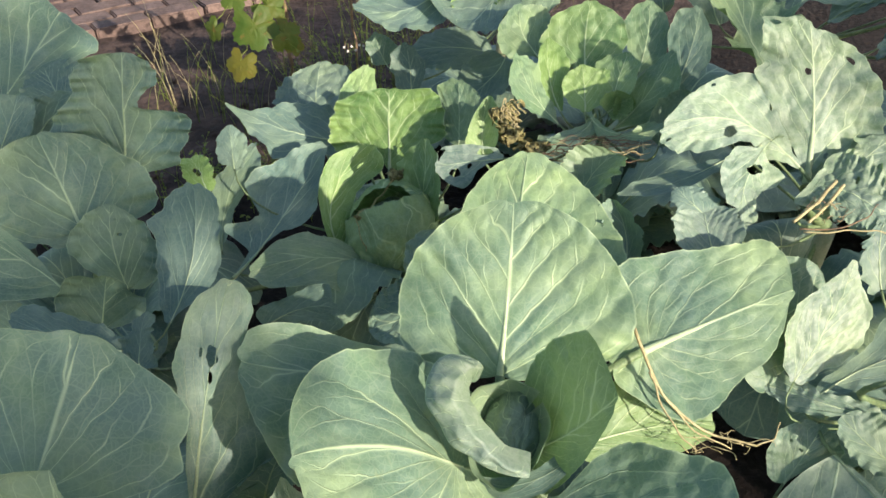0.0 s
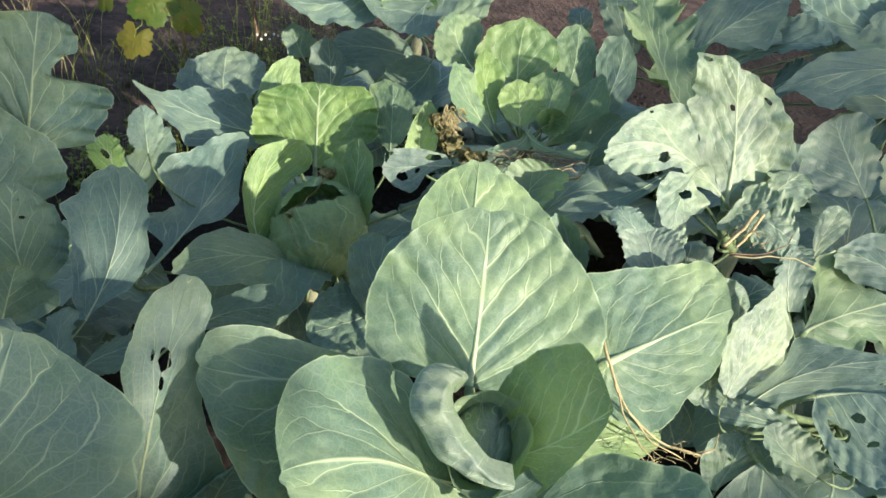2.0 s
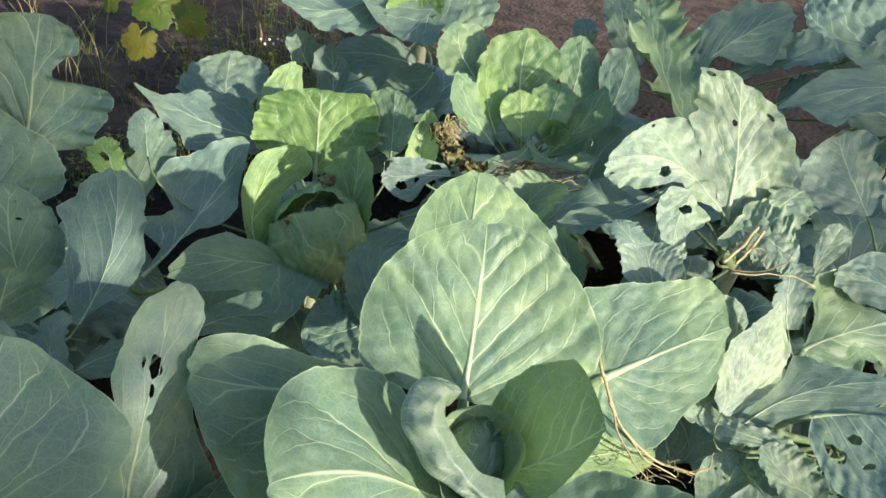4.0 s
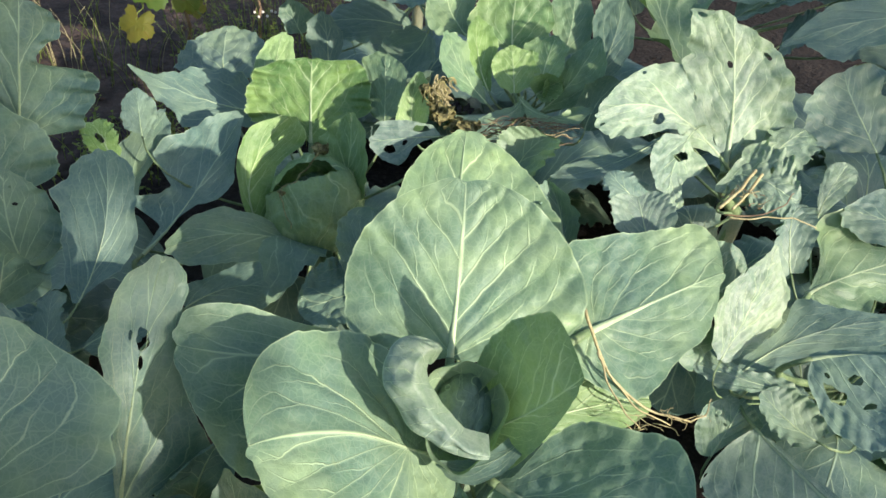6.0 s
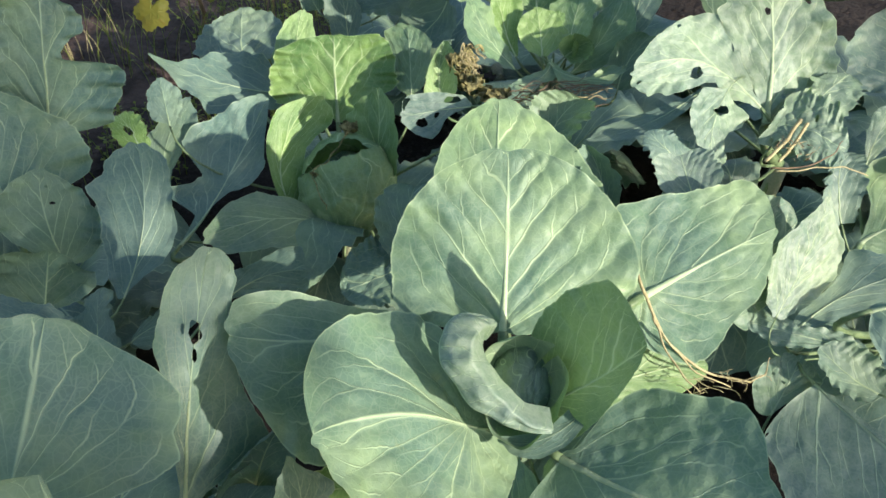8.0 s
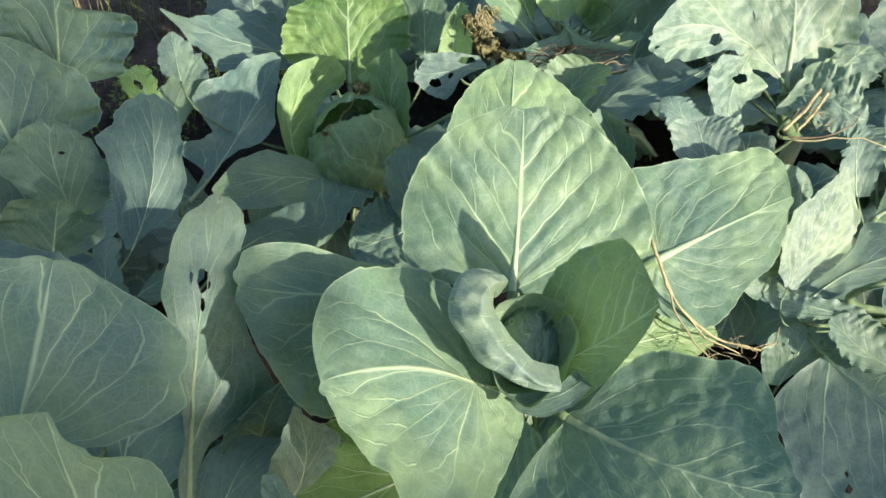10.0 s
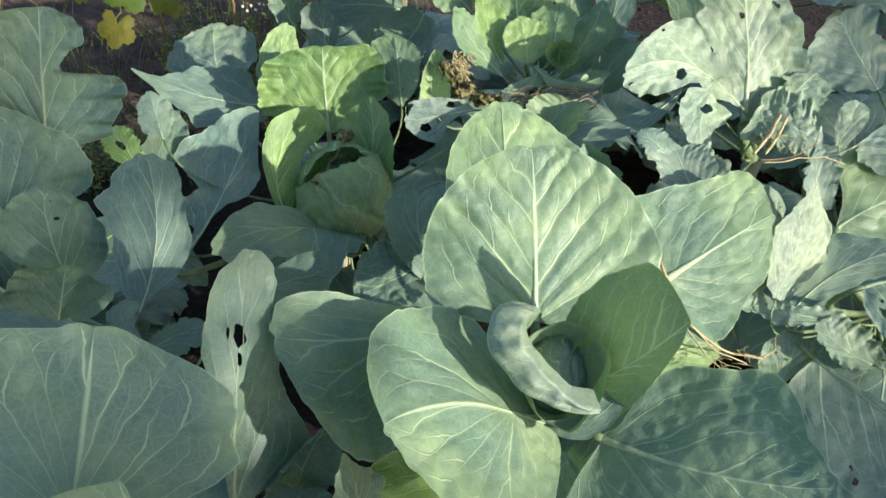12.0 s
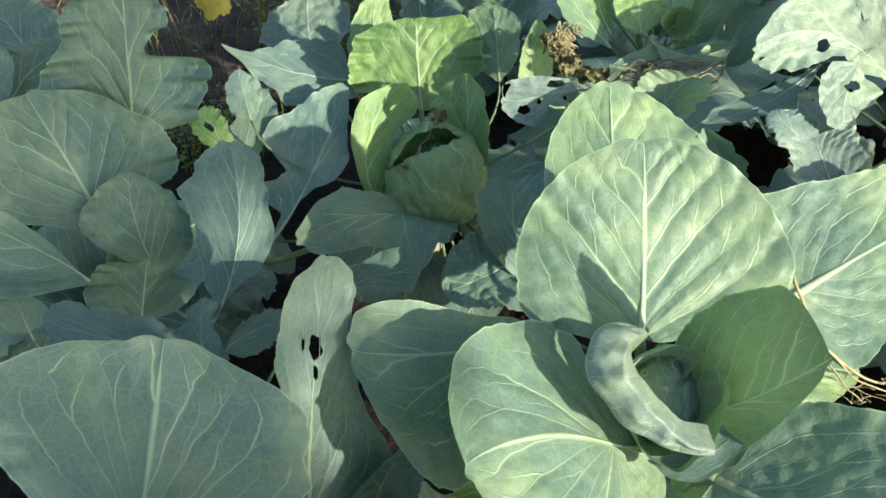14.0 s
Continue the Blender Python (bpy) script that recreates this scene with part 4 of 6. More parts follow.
leaf(back, (0.354, 1.414, 0.353), (0.374, 1.463, 0.401), (0.396, 1.503, 0.444), (0.327, 1.498, 0.404), (0.406, 1.439, 0.400), seed=65, tone=0.7, relief=0.0015, ruffle=0.07, waves=6, lobes=0.055, quilt=0.005, bites=0.03, cup=0.14, swing=0.5, left=(0.08, 0.17, 0.28, 0.39, 0.59, 0.91, 1, 0.81, 0.65, 0.41, 0.18), right=(0.24, 0.54, 0.7, 0.83, 0.97, 1, 1, 0.99, 0.98, 0.58, 0.28))
leaf(back, (0.371, 1.417, 0.308), (0.435, 1.444, 0.374), (0.489, 1.493, 0.452), (0.408, 1.479, 0.384), (0.471, 1.395, 0.361), seed=66, tone=0.65, relief=0.0015, ruffle=0.07, waves=6, lobes=0.055, quilt=0.005, bites=0.03, cup=0.14, swing=0.5, left=(0.12, 0.3, 0.5, 0.69, 0.87, 1, 0.86, 0.71, 0.59, 0.47, 0.25), right=(0.12, 0.27, 0.46, 0.71, 0.85, 1, 0.99, 0.85, 0.71, 0.44, 0.22))
leaf(back, (0.494, 1.462, 0.360), (0.536, 1.523, 0.440), (0.558, 1.585, 0.511), (0.485, 1.557, 0.446), (0.573, 1.498, 0.436), seed=67, tone=0.35, relief=0.0015, ruffle=0.07, waves=6, lobes=0.055, quilt=0.005, bites=0.03, cup=0.14, swing=0.5, left=(0.03, 0.14, 0.31, 0.5, 0.68, 0.87, 1, 0.93, 0.85, 0.59, 0.25), right=(0.31, 0.5, 0.71, 0.85, 0.96, 1, 0.91, 0.83, 0.56, 0.34, 0.16))
leaf(back, (0.438, 1.548, 0.380), (0.460, 1.602, 0.441), (0.468, 1.661, 0.502), (0.410, 1.621, 0.443), (0.508, 1.584, 0.440), seed=68, tone=0.6, relief=0.0015, ruffle=0.07, waves=6, lobes=0.055, quilt=0.005, bites=0.03, cup=0.14, swing=0.5, left=(0.03, 0.19, 0.43, 0.68, 0.79, 0.89, 1, 0.91, 0.79, 0.58, 0.24), right=(0.19, 0.46, 0.78, 0.94, 0.97, 1, 0.91, 0.82, 0.71, 0.44, 0.23))
leaf(back, (0.319, 1.402, 0.348), (0.279, 1.339, 0.339), (0.209, 1.307, 0.341), (0.285, 1.316, 0.333), (0.273, 1.361, 0.345), seed=69, tone=0.45, ruffle=0.14, waves=4, lobes=0.03, cup=0.45, bites=0, quilt=0.002, swing=0.5, left=(0.03, 0.29, 0.76, 1, 0.78, 0.62, 0.53, 0.47, 0.46, 0.49, 0.23), right=(0.03, 0.44, 1, 0.5, 0.51, 0.72, 0.9, 0.95, 0.8, 0.59, 0.32))
leaf(back, (0.309, 1.388, 0.346), (0.359, 1.314, 0.349), (0.445, 1.318, 0.367), (0.369, 1.357, 0.355), (0.354, 1.290, 0.345), seed=72, tone=0.55, ruffle=0.14, waves=4, lobes=0.03, cup=0.5, bites=0, quilt=0.002, swing=0.5, left=(0.12, 0.68, 0.74, 0.22, 0.13, 0.03, 0.13, 0.61, 1, 0.73, 0.43), right=(0.07, 0.36, 0.83, 0.95, 0.92, 0.99, 1, 0.84, 0.78, 0.43, 0.19))
leaf(back, (0.343, 1.400, 0.355), (0.370, 1.414, 0.367), (0.389, 1.400, 0.390), (0.350, 1.409, 0.391), (0.382, 1.345, 0.368), seed=73, um=0.5, p=0.3, q=0.45, tone=0.7, ruffle=0.1, cup=0.4, bites=0.06, quilt=0.002)
leaf(back, (0.376, 1.400, 0.351), (0.391, 1.418, 0.363), (0.377, 1.416, 0.390), (0.348, 1.383, 0.371), (0.401, 1.396, 0.375), seed=70, um=0.5, p=0.45, q=0.45, tone=0.8, ruffle=0.06)
leaf(back, (0.446, 1.338, 0.309), (0.471, 1.374, 0.352), (0.512, 1.387, 0.403), (0.442, 1.386, 0.377), (0.507, 1.318, 0.379), seed=71, um=0.5, p=0.45, q=0.45, tone=0.3)
leaf(back, (0.264, 1.201, 0.262), (0.294, 1.229, 0.311), (0.332, 1.234, 0.350), (0.244, 1.248, 0.338), (0.325, 1.164, 0.342), seed=88, um=0.5, p=0.5, q=0.45, tone=0.4, ruffle=0.1, lobes=0.1)
leaf(back, (0.314, 0.989, 0.268), (0.322, 1.047, 0.298), (0.300, 1.086, 0.343), (0.274, 1.026, 0.324), (0.340, 1.012, 0.313), seed=89, um=0.5, p=0.5, q=0.5, tone=0.15, lobes=0.2)
leaf(back, (0.084, 1.346, 0.285), (0.085, 1.401, 0.326), (0.096, 1.426, 0.382), (0.045, 1.339, 0.316), (0.115, 1.369, 0.333), seed=141, um=0.4, p=0.4, q=0.6, tone=0.7, wax=0.8)

holey = cabbage((0.756, 1.182, 0.217), "pale weathered cabbage with leaves riddled by caterpillar holes")
leaf(holey, (0.670, 1.151, 0.336), (0.671, 1.220, 0.471), (0.651, 1.283, 0.591), (0.570, 1.234, 0.463), (0.792, 1.205, 0.481), seed=80, tone=0.4, wax=1, nv=6, fan=0, relief=0.0018, rib=3.0, ruffle=0.1, lobes=0.06, res=(96, 96), holes=[(0.67, -0.101, 0.027, 0.058), (0.69, 0.754, 0.031, 0.039), (0.49, 0.377, 0.011, 0.038), (0.29, 0.402, 0.011, 0.037), (0.46, 0.704, 0.011, 0.028), (0.17, 0.377, 0.021, 0.051), (0.89, -0.829, 0.016, 0.076)], sweep=0.55, quilt=0.0026, bites=0.12, cup=0.14, swing=0.5, left=(0.11, 0.17, 0.24, 0.32, 0.48, 0.62, 0.69, 0.77, 0.88, 1, 0.91, 0.84, 0.84, 0.82, 0.36), right=(0.37, 0.46, 0.59, 0.99, 1, 0.91, 0.99, 0.96, 0.92, 0.84, 0.72, 0.56, 0.39, 0.27, 0.05))
leaf(holey, (0.648, 1.149, 0.370), (0.528, 1.195, 0.439), (0.394, 1.171, 0.438), (0.493, 1.140, 0.388), (0.569, 1.262, 0.501), seed=81, tone=0.3, wax=1, nv=6, fan=0.1, relief=0.0018, rib=1.3, ruffle=0.1, lobes=0.06, res=(80, 72), holes=[(0.5, -0.402, 0.043, 0.211), (0.34, 0.98, 0.03, 0.145), (0.82, -0.804, 0.016, 0.063), (0.69, 0.879, 0.016, 0.059)], sweep=0.55, quilt=0.003, bites=0.12, cup=0.14, swing=0.5, left=(0.19, 0.35, 0.47, 0.39, 0.4, 0.64, 0.88, 1, 0.92, 0.69, 0.3), right=(0.09, 0.22, 0.37, 0.54, 0.76, 1, 0.88, 0.77, 0.61, 0.42, 0.23))
leaf(holey, (0.588, 1.166, 0.412), (0.536, 1.104, 0.368), (0.523, 1.037, 0.313), (0.595, 1.102, 0.356), (0.483, 1.106, 0.378), seed=82, tone=0.35, wax=1, ruffle=0.1, lobes=0.06, res=(80, 72), holes=[(0.35, -0.151, 0.055, 0.314)], bites=0.12, quilt=0.003, cup=0.14, rib=0.4, swing=0.5, left=(0.03, 0.04, 0.24, 0.48, 0.74, 1, 0.92, 0.46, 0.39, 0.48, 0.57, 0.42, 0.19), right=(0.03, 0.22, 0.74, 0.88, 0.96, 1, 0.83, 0.69, 0.58, 0.49, 0.13, 0.07, 0.03))
leaf(holey, (0.666, 1.118, 0.355), (0.705, 1.066, 0.368), (0.749, 1.017, 0.354), (0.749, 1.124, 0.396), (0.668, 1.016, 0.338), seed=83, um=0.5, p=0.4, q=0.45, tone=0.35, wax=1, ruffle=0.1, lobes=0.2, res=(80, 72), holes=[(0.5, -0.4, 0.02, 0.14)], bites=0.25, quilt=0.005)
leaf(holey, (0.646, 1.079, 0.329), (0.755, 1.138, 0.400), (0.815, 1.166, 0.426), (0.718, 1.159, 0.397), (0.792, 1.098, 0.377), seed=84, um=0.5, p=0.4, q=0.45, tone=0.45, wax=1, ruffle=0.1, lobes=0.2, bites=0.25, quilt=0.005)
leaf(holey, (0.594, 1.273, 0.341), (0.449, 1.175, 0.328), (0.324, 1.144, 0.315), (0.445, 1.144, 0.327), (0.455, 1.218, 0.328), seed=85, tone=0.0, ruffle=0.05, lobes=0.03, bites=0, cup=0.14, swing=0.5, left=(0.15, 0.41, 0.63, 0.72, 0.87, 1, 0.77, 0.63, 0.43, 0.25, 0.14), right=(0.32, 0.41, 0.45, 0.58, 0.73, 0.85, 0.94, 0.99, 1, 0.65, 0.27))
leaf(holey, (0.508, 1.052, 0.290), (0.446, 1.076, 0.334), (0.419, 1.110, 0.353), (0.413, 1.060, 0.318), (0.490, 1.100, 0.332), seed=86, um=0.5, p=0.5, q=0.5, tone=0.0, lobes=0.2)
leaf(holey, (0.597, 1.358, 0.309), (0.551, 1.369, 0.341), (0.498, 1.383, 0.357), (0.516, 1.326, 0.321), (0.594, 1.402, 0.368), seed=91, um=0.5, p=0.5, q=0.5, tone=0.1)

right = cabbage((0.888, 0.847, 0.050), "sunlit cabbage with torn pale leaves and thick white ribs")
leaf(right, (0.532, 0.763, 0.224), (0.583, 0.814, 0.286), (0.627, 0.878, 0.367), (0.526, 0.820, 0.309), (0.644, 0.808, 0.262), seed=100, tone=0.45, wax=1, nv=8, ruffle=0.05, quilt=0.006, bites=0, lobes=0.03, cup=0.14, relief=0.0045, rib=0.5, swing=0.5, left=(0.22, 0.46, 0.63, 0.79, 0.97, 1, 0.94, 0.7, 0.49, 0.32, 0.15), right=(0.23, 0.37, 0.42, 0.76, 0.88, 1, 0.96, 0.81, 0.56, 0.32, 0.14))
leaf(right, (0.794, 0.941, 0.204), (0.886, 0.971, 0.225), (1.107, 1.019, 0.259), (0.869, 1.083, 0.294), (0.899, 0.876, 0.166), seed=101, tone=0.6, nv=6, ruffle=0.1, rib=2.2, lobes=0.06, bites=0.12, cup=0.14, relief=0.003, quilt=0.003, swing=0.5, left=(0.04, 0.08, 0.16, 0.27, 0.77, 0.98, 1, 0.35, 0.17, 0.03, 0.03), right=(0.06, 0.18, 0.29, 0.41, 0.57, 0.74, 0.56, 0.79, 1, 0.85, 0.43))
leaf(right, (0.576, 0.761, 0.193), (0.706, 0.808, 0.233), (0.851, 0.808, 0.265), (0.712, 0.881, 0.256), (0.703, 0.759, 0.217), seed=102, tone=0.15, ruffle=0.06, cup=0.14, swing=0.5, left=(0.2, 0.21, 0.24, 0.31, 0.51, 1, 0.69, 0.49, 0.33, 0.23, 0.17), right=(0.22, 0.41, 0.56, 0.7, 0.88, 0.98, 0.93, 0.95, 1, 0.87, 0.37), wax=0.1, relief=0.001)
leaf(right, (0.642, 0.717, 0.274), (0.705, 0.701, 0.297), (0.784, 0.671, 0.325), (0.713, 0.716, 0.302), (0.634, 0.559, 0.255), seed=103, tone=0.0, wax=0.1, nv=7, ruffle=0.012, relief=0.0008, lobes=0.03, res=(80, 72), quilt=0.001, rib=1.5, bites=0, cup=0.14, holes=[(0.3, 0.553, 0.098, 0.114), (0.46, 0.276, 0.059, 0.057), (0.57, 0.528, 0.046, 0.041), (0.2, 0.377, 0.029, 0.046)], swing=0.5, left=(0.4, 0.55, 0.66, 0.81, 0.88, 0.93, 1, 0.94, 0.88, 0.84, 0.52), right=(0.33, 0.45, 0.63, 0.79, 0.88, 0.95, 1, 0.92, 0.83, 0.59, 0.37))
leaf(right, (0.668, 0.714, 0.189), (0.570, 0.749, 0.195), (0.486, 0.787, 0.203), (0.554, 0.728, 0.188), (0.591, 0.778, 0.205), seed=104, tone=0.4, wax=1, ruffle=0.2, lobes=0.03, res=(80, 72), bites=0, quilt=0.005, cup=0.14, swing=0.5, left=(0.03, 0.03, 0.14, 0.39, 0.7, 0.98, 1, 0.87, 0.6, 0.42, 0.29), right=(0.22, 0.45, 0.71, 0.65, 0.54, 0.48, 0.72, 1, 0.92, 0.63, 0.29))
leaf(right, (0.505, 0.657, 0.119), (0.549, 0.698, 0.140), (0.586, 0.738, 0.159), (0.510, 0.725, 0.147), (0.584, 0.674, 0.134), seed=105, tone=0.5, wax=1, res=(80, 72), lobes=0.03, bites=0, cup=0.14, holes=[(0.54, -0.528, 0.018, 0.05), (0.49, -0.151, 0.026, 0.067)], swing=0.5, left=(0.49, 0.65, 0.82, 0.92, 0.96, 1, 0.97, 0.8, 0.64, 0.5, 0.11), right=(0.06, 0.14, 0.23, 0.38, 0.57, 0.79, 0.98, 1, 0.74, 0.5, 0.12))
leaf(right, (0.581, 0.684, 0.153), (0.627, 0.593, 0.143), (0.688, 0.486, 0.134), (0.639, 0.602, 0.148), (0.473, 0.485, 0.084), seed=106, tone=0.1, wax=0.6, nv=7, ruffle=0.012, relief=0.0012, lobes=0.03, res=(80, 76), holes=[(0.15, 0.98, 0.022, 0.033), (0.57, 0.578, 0.017, 0.021), (0.61, 0.678, 0.018, 0.038), (0.74, 0.352, 0.014, 0.033), (0.09, 0.955, 0.016, 0.025)], quilt=0.0015, bites=0, cup=0.14, rib=0.8, swing=0.5, left=(0.06, 0.4, 0.53, 0.47, 0.64, 1, 0.82, 0.52, 0.24), right=(0.63, 0.71, 0.78, 0.87, 1, 0.97, 0.9, 0.69, 0.47))
leaf(right, (1.412, 1.514, 0.530), (1.160, 1.529, 0.525), (0.908, 1.474, 0.468), (1.135, 1.432, 0.463), (1.174, 1.584, 0.560), seed=107, tone=0.0, ruffle=0.1, lobes=0.06, bites=0.12, quilt=0.002, cup=0.14, swing=0.5, left=(0.22, 0.48, 0.68, 0.7, 0.71, 0.66, 0.62, 0.58, 1, 0.64, 0.4, 0.22, 0.11), right=(0.22, 0.53, 0.71, 0.84, 1, 0.94, 0.91, 0.93, 0.89, 0.71, 0.5, 0.28, 0.12))
leaf(right, (1.031, 1.211, 0.355), (0.995, 1.273, 0.416), (0.969, 1.332, 0.474), (0.872, 1.240, 0.378), (1.090, 1.298, 0.445), seed=108, tone=0.1, wax=0.3, nv=7, bites=0.12, quilt=0.002, lobes=0.06, cup=0.14, ruffle=0.1, swing=0.5, left=(0.15, 0.39, 0.62, 0.8, 1, 1, 0.98, 0.9, 0.71, 0.56, 0.32), right=(0.22, 0.39, 0.58, 0.79, 0.78, 0.74, 0.7, 0.79, 1, 0.8, 0.38))
leaf(right, (1.059, 1.008, 0.264), (0.987, 1.053, 0.294), (0.897, 1.071, 0.304), (0.951, 1.015, 0.266), (1.035, 1.103, 0.331), seed=109, tone=0.1, bites=0, quilt=0.005, lobes=0.03, cup=0.14, swing=0.5, left=(0.1, 0.45, 0.6, 0.75, 0.89, 0.96, 1, 0.95, 0.83, 0.7, 0.31), right=(0.14, 0.34, 0.5, 0.71, 0.97, 0.99, 1, 0.85, 0.61, 0.42, 0.21))
leaf(right, (0.831, 1.050, 0.292), (0.855, 1.082, 0.345), (0.893, 1.114, 0.385), (0.850, 1.111, 0.365), (0.895, 1.079, 0.356), seed=110, um=0.7, p=1.2, q=0.45, base=0, tone=0.35, wax=1, ruffle=0.1, bites=0.25, quilt=0.005)
leaf(right, (1.142, 1.227, 0.340), (1.187, 1.263, 0.408), (1.232, 1.307, 0.485), (1.101, 1.299, 0.423), (1.285, 1.226, 0.394), seed=111, um=0.5, p=0.45, q=0.45, tone=0.2)
leaf(right, (0.746, 0.952, 0.246), (0.749, 1.009, 0.308), (0.769, 1.039, 0.339), (0.707, 0.987, 0.297), (0.790, 1.002, 0.315), seed=112, um=0.5, p=0.45, q=0.45, tone=0.1, wax=0.2, ruffle=0.15, lobes=0.2, bites=0.25, quilt=0.005)
leaf(right, (0.668, 0.653, 0.156), (0.630, 0.687, 0.169), (0.599, 0.725, 0.192), (0.594, 0.658, 0.168), (0.670, 0.703, 0.190), seed=113, um=0.5, p=0.45, q=0.45, tone=0.3, wax=0.5, ruffle=0.15)

far_right = cabbage((0.909, 1.799, 0.338), "tall ragged cabbage with twisted upright leaves")
leaf(far_right, (0.754, 1.537, 0.354), (0.692, 1.655, 0.456), (0.668, 1.808, 0.568), (0.619, 1.689, 0.491), (0.788, 1.730, 0.509), seed=120, um=0.5, p=0.4, q=0.45, tone=0.6, ruffle=0.28, lobes=0.35, bites=0.4, quilt=0.005)
leaf(far_right, (0.767, 1.647, 0.439), (0.884, 1.730, 0.517), (1.057, 1.790, 0.601), (0.860, 1.822, 0.553), (0.911, 1.626, 0.477), seed=121, tone=0.2, wax=0.6, nv=7, ruffle=0.1, lobes=0.1, bites=0.05, quilt=0.002, cup=0.14, swing=0.5, left=(0.26, 0.39, 0.57, 0.8, 0.88, 0.98, 1, 0.96, 0.94, 0.81, 0.65, 0.5, 0.37), right=(0.11, 0.11, 0.1, 0.07, 0.08, 0.32, 0.62, 1, 0.93, 0.76, 0.61, 0.47, 0.26))
leaf(far_right, (1.286, 1.809, 0.505), (1.122, 1.752, 0.513), (0.977, 1.717, 0.529), (1.103, 1.714, 0.498), (1.135, 1.779, 0.524), seed=122, tone=0.15, lobes=0.15, bites=0.05, quilt=0.002, cup=0.14, ruffle=0.1, swing=0.5, left=(0.39, 0.45, 0.52, 0.6, 0.71, 0.84, 1, 0.99, 0.99, 0.63, 0.26), right=(0.25, 0.49, 0.62, 0.74, 0.84, 0.93, 1, 0.95, 0.84, 0.72, 0.43))
leaf(far_right, (0.926, 1.736, 0.431), (1.021, 1.697, 0.502), (1.160, 1.684, 0.537), (0.991, 1.637, 0.494), (1.064, 1.783, 0.549), seed=123, um=0.5, p=0.5, q=0.5, tone=0.1, lobes=0.2, bites=0.2, quilt=0.005)
leaf(far_right, (1.445, 1.796, 0.540), (1.263, 1.853, 0.547), (1.202, 1.960, 0.583), (1.231, 1.763, 0.499), (1.376, 2.003, 0.622), seed=124, um=0.5, p=0.45, q=0.45, tone=0.15, bites=0.2, quilt=0.005)
leaf(far_right, (1.322, 1.695, 0.441), (1.420, 1.750, 0.555), (1.562, 1.832, 0.635), (1.368, 1.836, 0.565), (1.482, 1.664, 0.548), seed=125, um=0.5, p=0.45, q=0.45, tone=0.1, wax=0.5, bites=0.2, quilt=0.005)
leaf(far_right, (0.704, 1.829, 0.385), (0.670, 1.897, 0.465), (0.672, 2.002, 0.522), (0.611, 1.915, 0.467), (0.727, 1.927, 0.476), seed=126, um=0.5, p=0.45, q=0.45, tone=0.2, wax=0.4, bites=0.2, quilt=0.005)
leaf(far_right, (0.570, 1.877, 0.399), (0.561, 1.885, 0.442), (0.559, 1.928, 0.464), (0.521, 1.882, 0.439), (0.597, 1.904, 0.447), seed=127, um=0.5, p=0.45, q=0.45, tone=0.05)
leaf(far_right, (1.012, 1.631, 0.408), (1.052, 1.642, 0.438), (1.107, 1.650, 0.470), (1.008, 1.568, 0.407), (1.097, 1.709, 0.460), seed=154, um=0.5, p=0.4, q=0.45, tone=0.0)

far_middle = cabbage((0.173, 2.149, 0.269), "grey-green cabbage with spreading outer leaves behind")
leaf(far_middle, (0.053, 1.993, 0.457), (-0.080, 1.867, 0.416), (-0.230, 1.876, 0.412), (-0.070, 1.762, 0.386), (-0.095, 2.024, 0.460), seed=130, tone=0.1, bites=0.05, quilt=0.002, cup=0.14, ruffle=0.1, swing=0.5, left=(0.31, 0.74, 0.85, 1, 0.91, 0.84, 0.73, 0.64, 0.4, 0.22, 0.09), right=(0.23, 0.4, 0.55, 0.68, 0.81, 0.91, 1, 0.84, 0.64, 0.43, 0.23))
leaf(far_middle, (0.189, 1.892, 0.506), (0.112, 1.785, 0.454), (0.054, 1.707, 0.416), (0.158, 1.711, 0.437), (-0.005, 1.974, 0.496), seed=131, tone=0.2, wax=0.4, ruffle=0.1, bites=0.05, quilt=0.002, cup=0.14, swing=0.5, left=(0.67, 0.78, 0.85, 0.9, 0.78, 0.67, 1, 0.8, 0.53, 0.32, 0.1), right=(0.19, 0.3, 0.41, 0.51, 0.59, 0.67, 0.75, 0.83, 0.91, 1, 0.42))
leaf(far_middle, (0.116, 1.900, 0.515), (0.089, 1.843, 0.461), (0.047, 1.795, 0.431), (0.034, 1.859, 0.463), (0.153, 1.796, 0.457), seed=132, um=0.5, p=0.45, q=0.45, tone=0.95, ruffle=0.1)
leaf(far_middle, (0.212, 1.844, 0.389), (0.195, 1.897, 0.455), (0.229, 1.995, 0.515), (0.124, 1.925, 0.466), (0.308, 1.898, 0.483), seed=133, um=0.5, p=0.45, q=0.45, tone=0.3, bites=0.2, quilt=0.005)
leaf(far_middle, (-0.084, 1.809, 0.199), (-0.089, 1.856, 0.261), (-0.099, 1.896, 0.314), (-0.145, 1.852, 0.253), (-0.049, 1.858, 0.267), seed=134, tone=0.0, lobes=0.1, cup=0.14, quilt=0.002, ruffle=0.1, bites=0.05, swing=0.5, left=(0.14, 0.66, 0.72, 0.77, 0.83, 0.88, 0.95, 1, 0.72, 0.49, 0.23), right=(0.14, 0.57, 0.73, 0.91, 0.98, 1, 0.82, 0.65, 0.51, 0.39, 0.09))
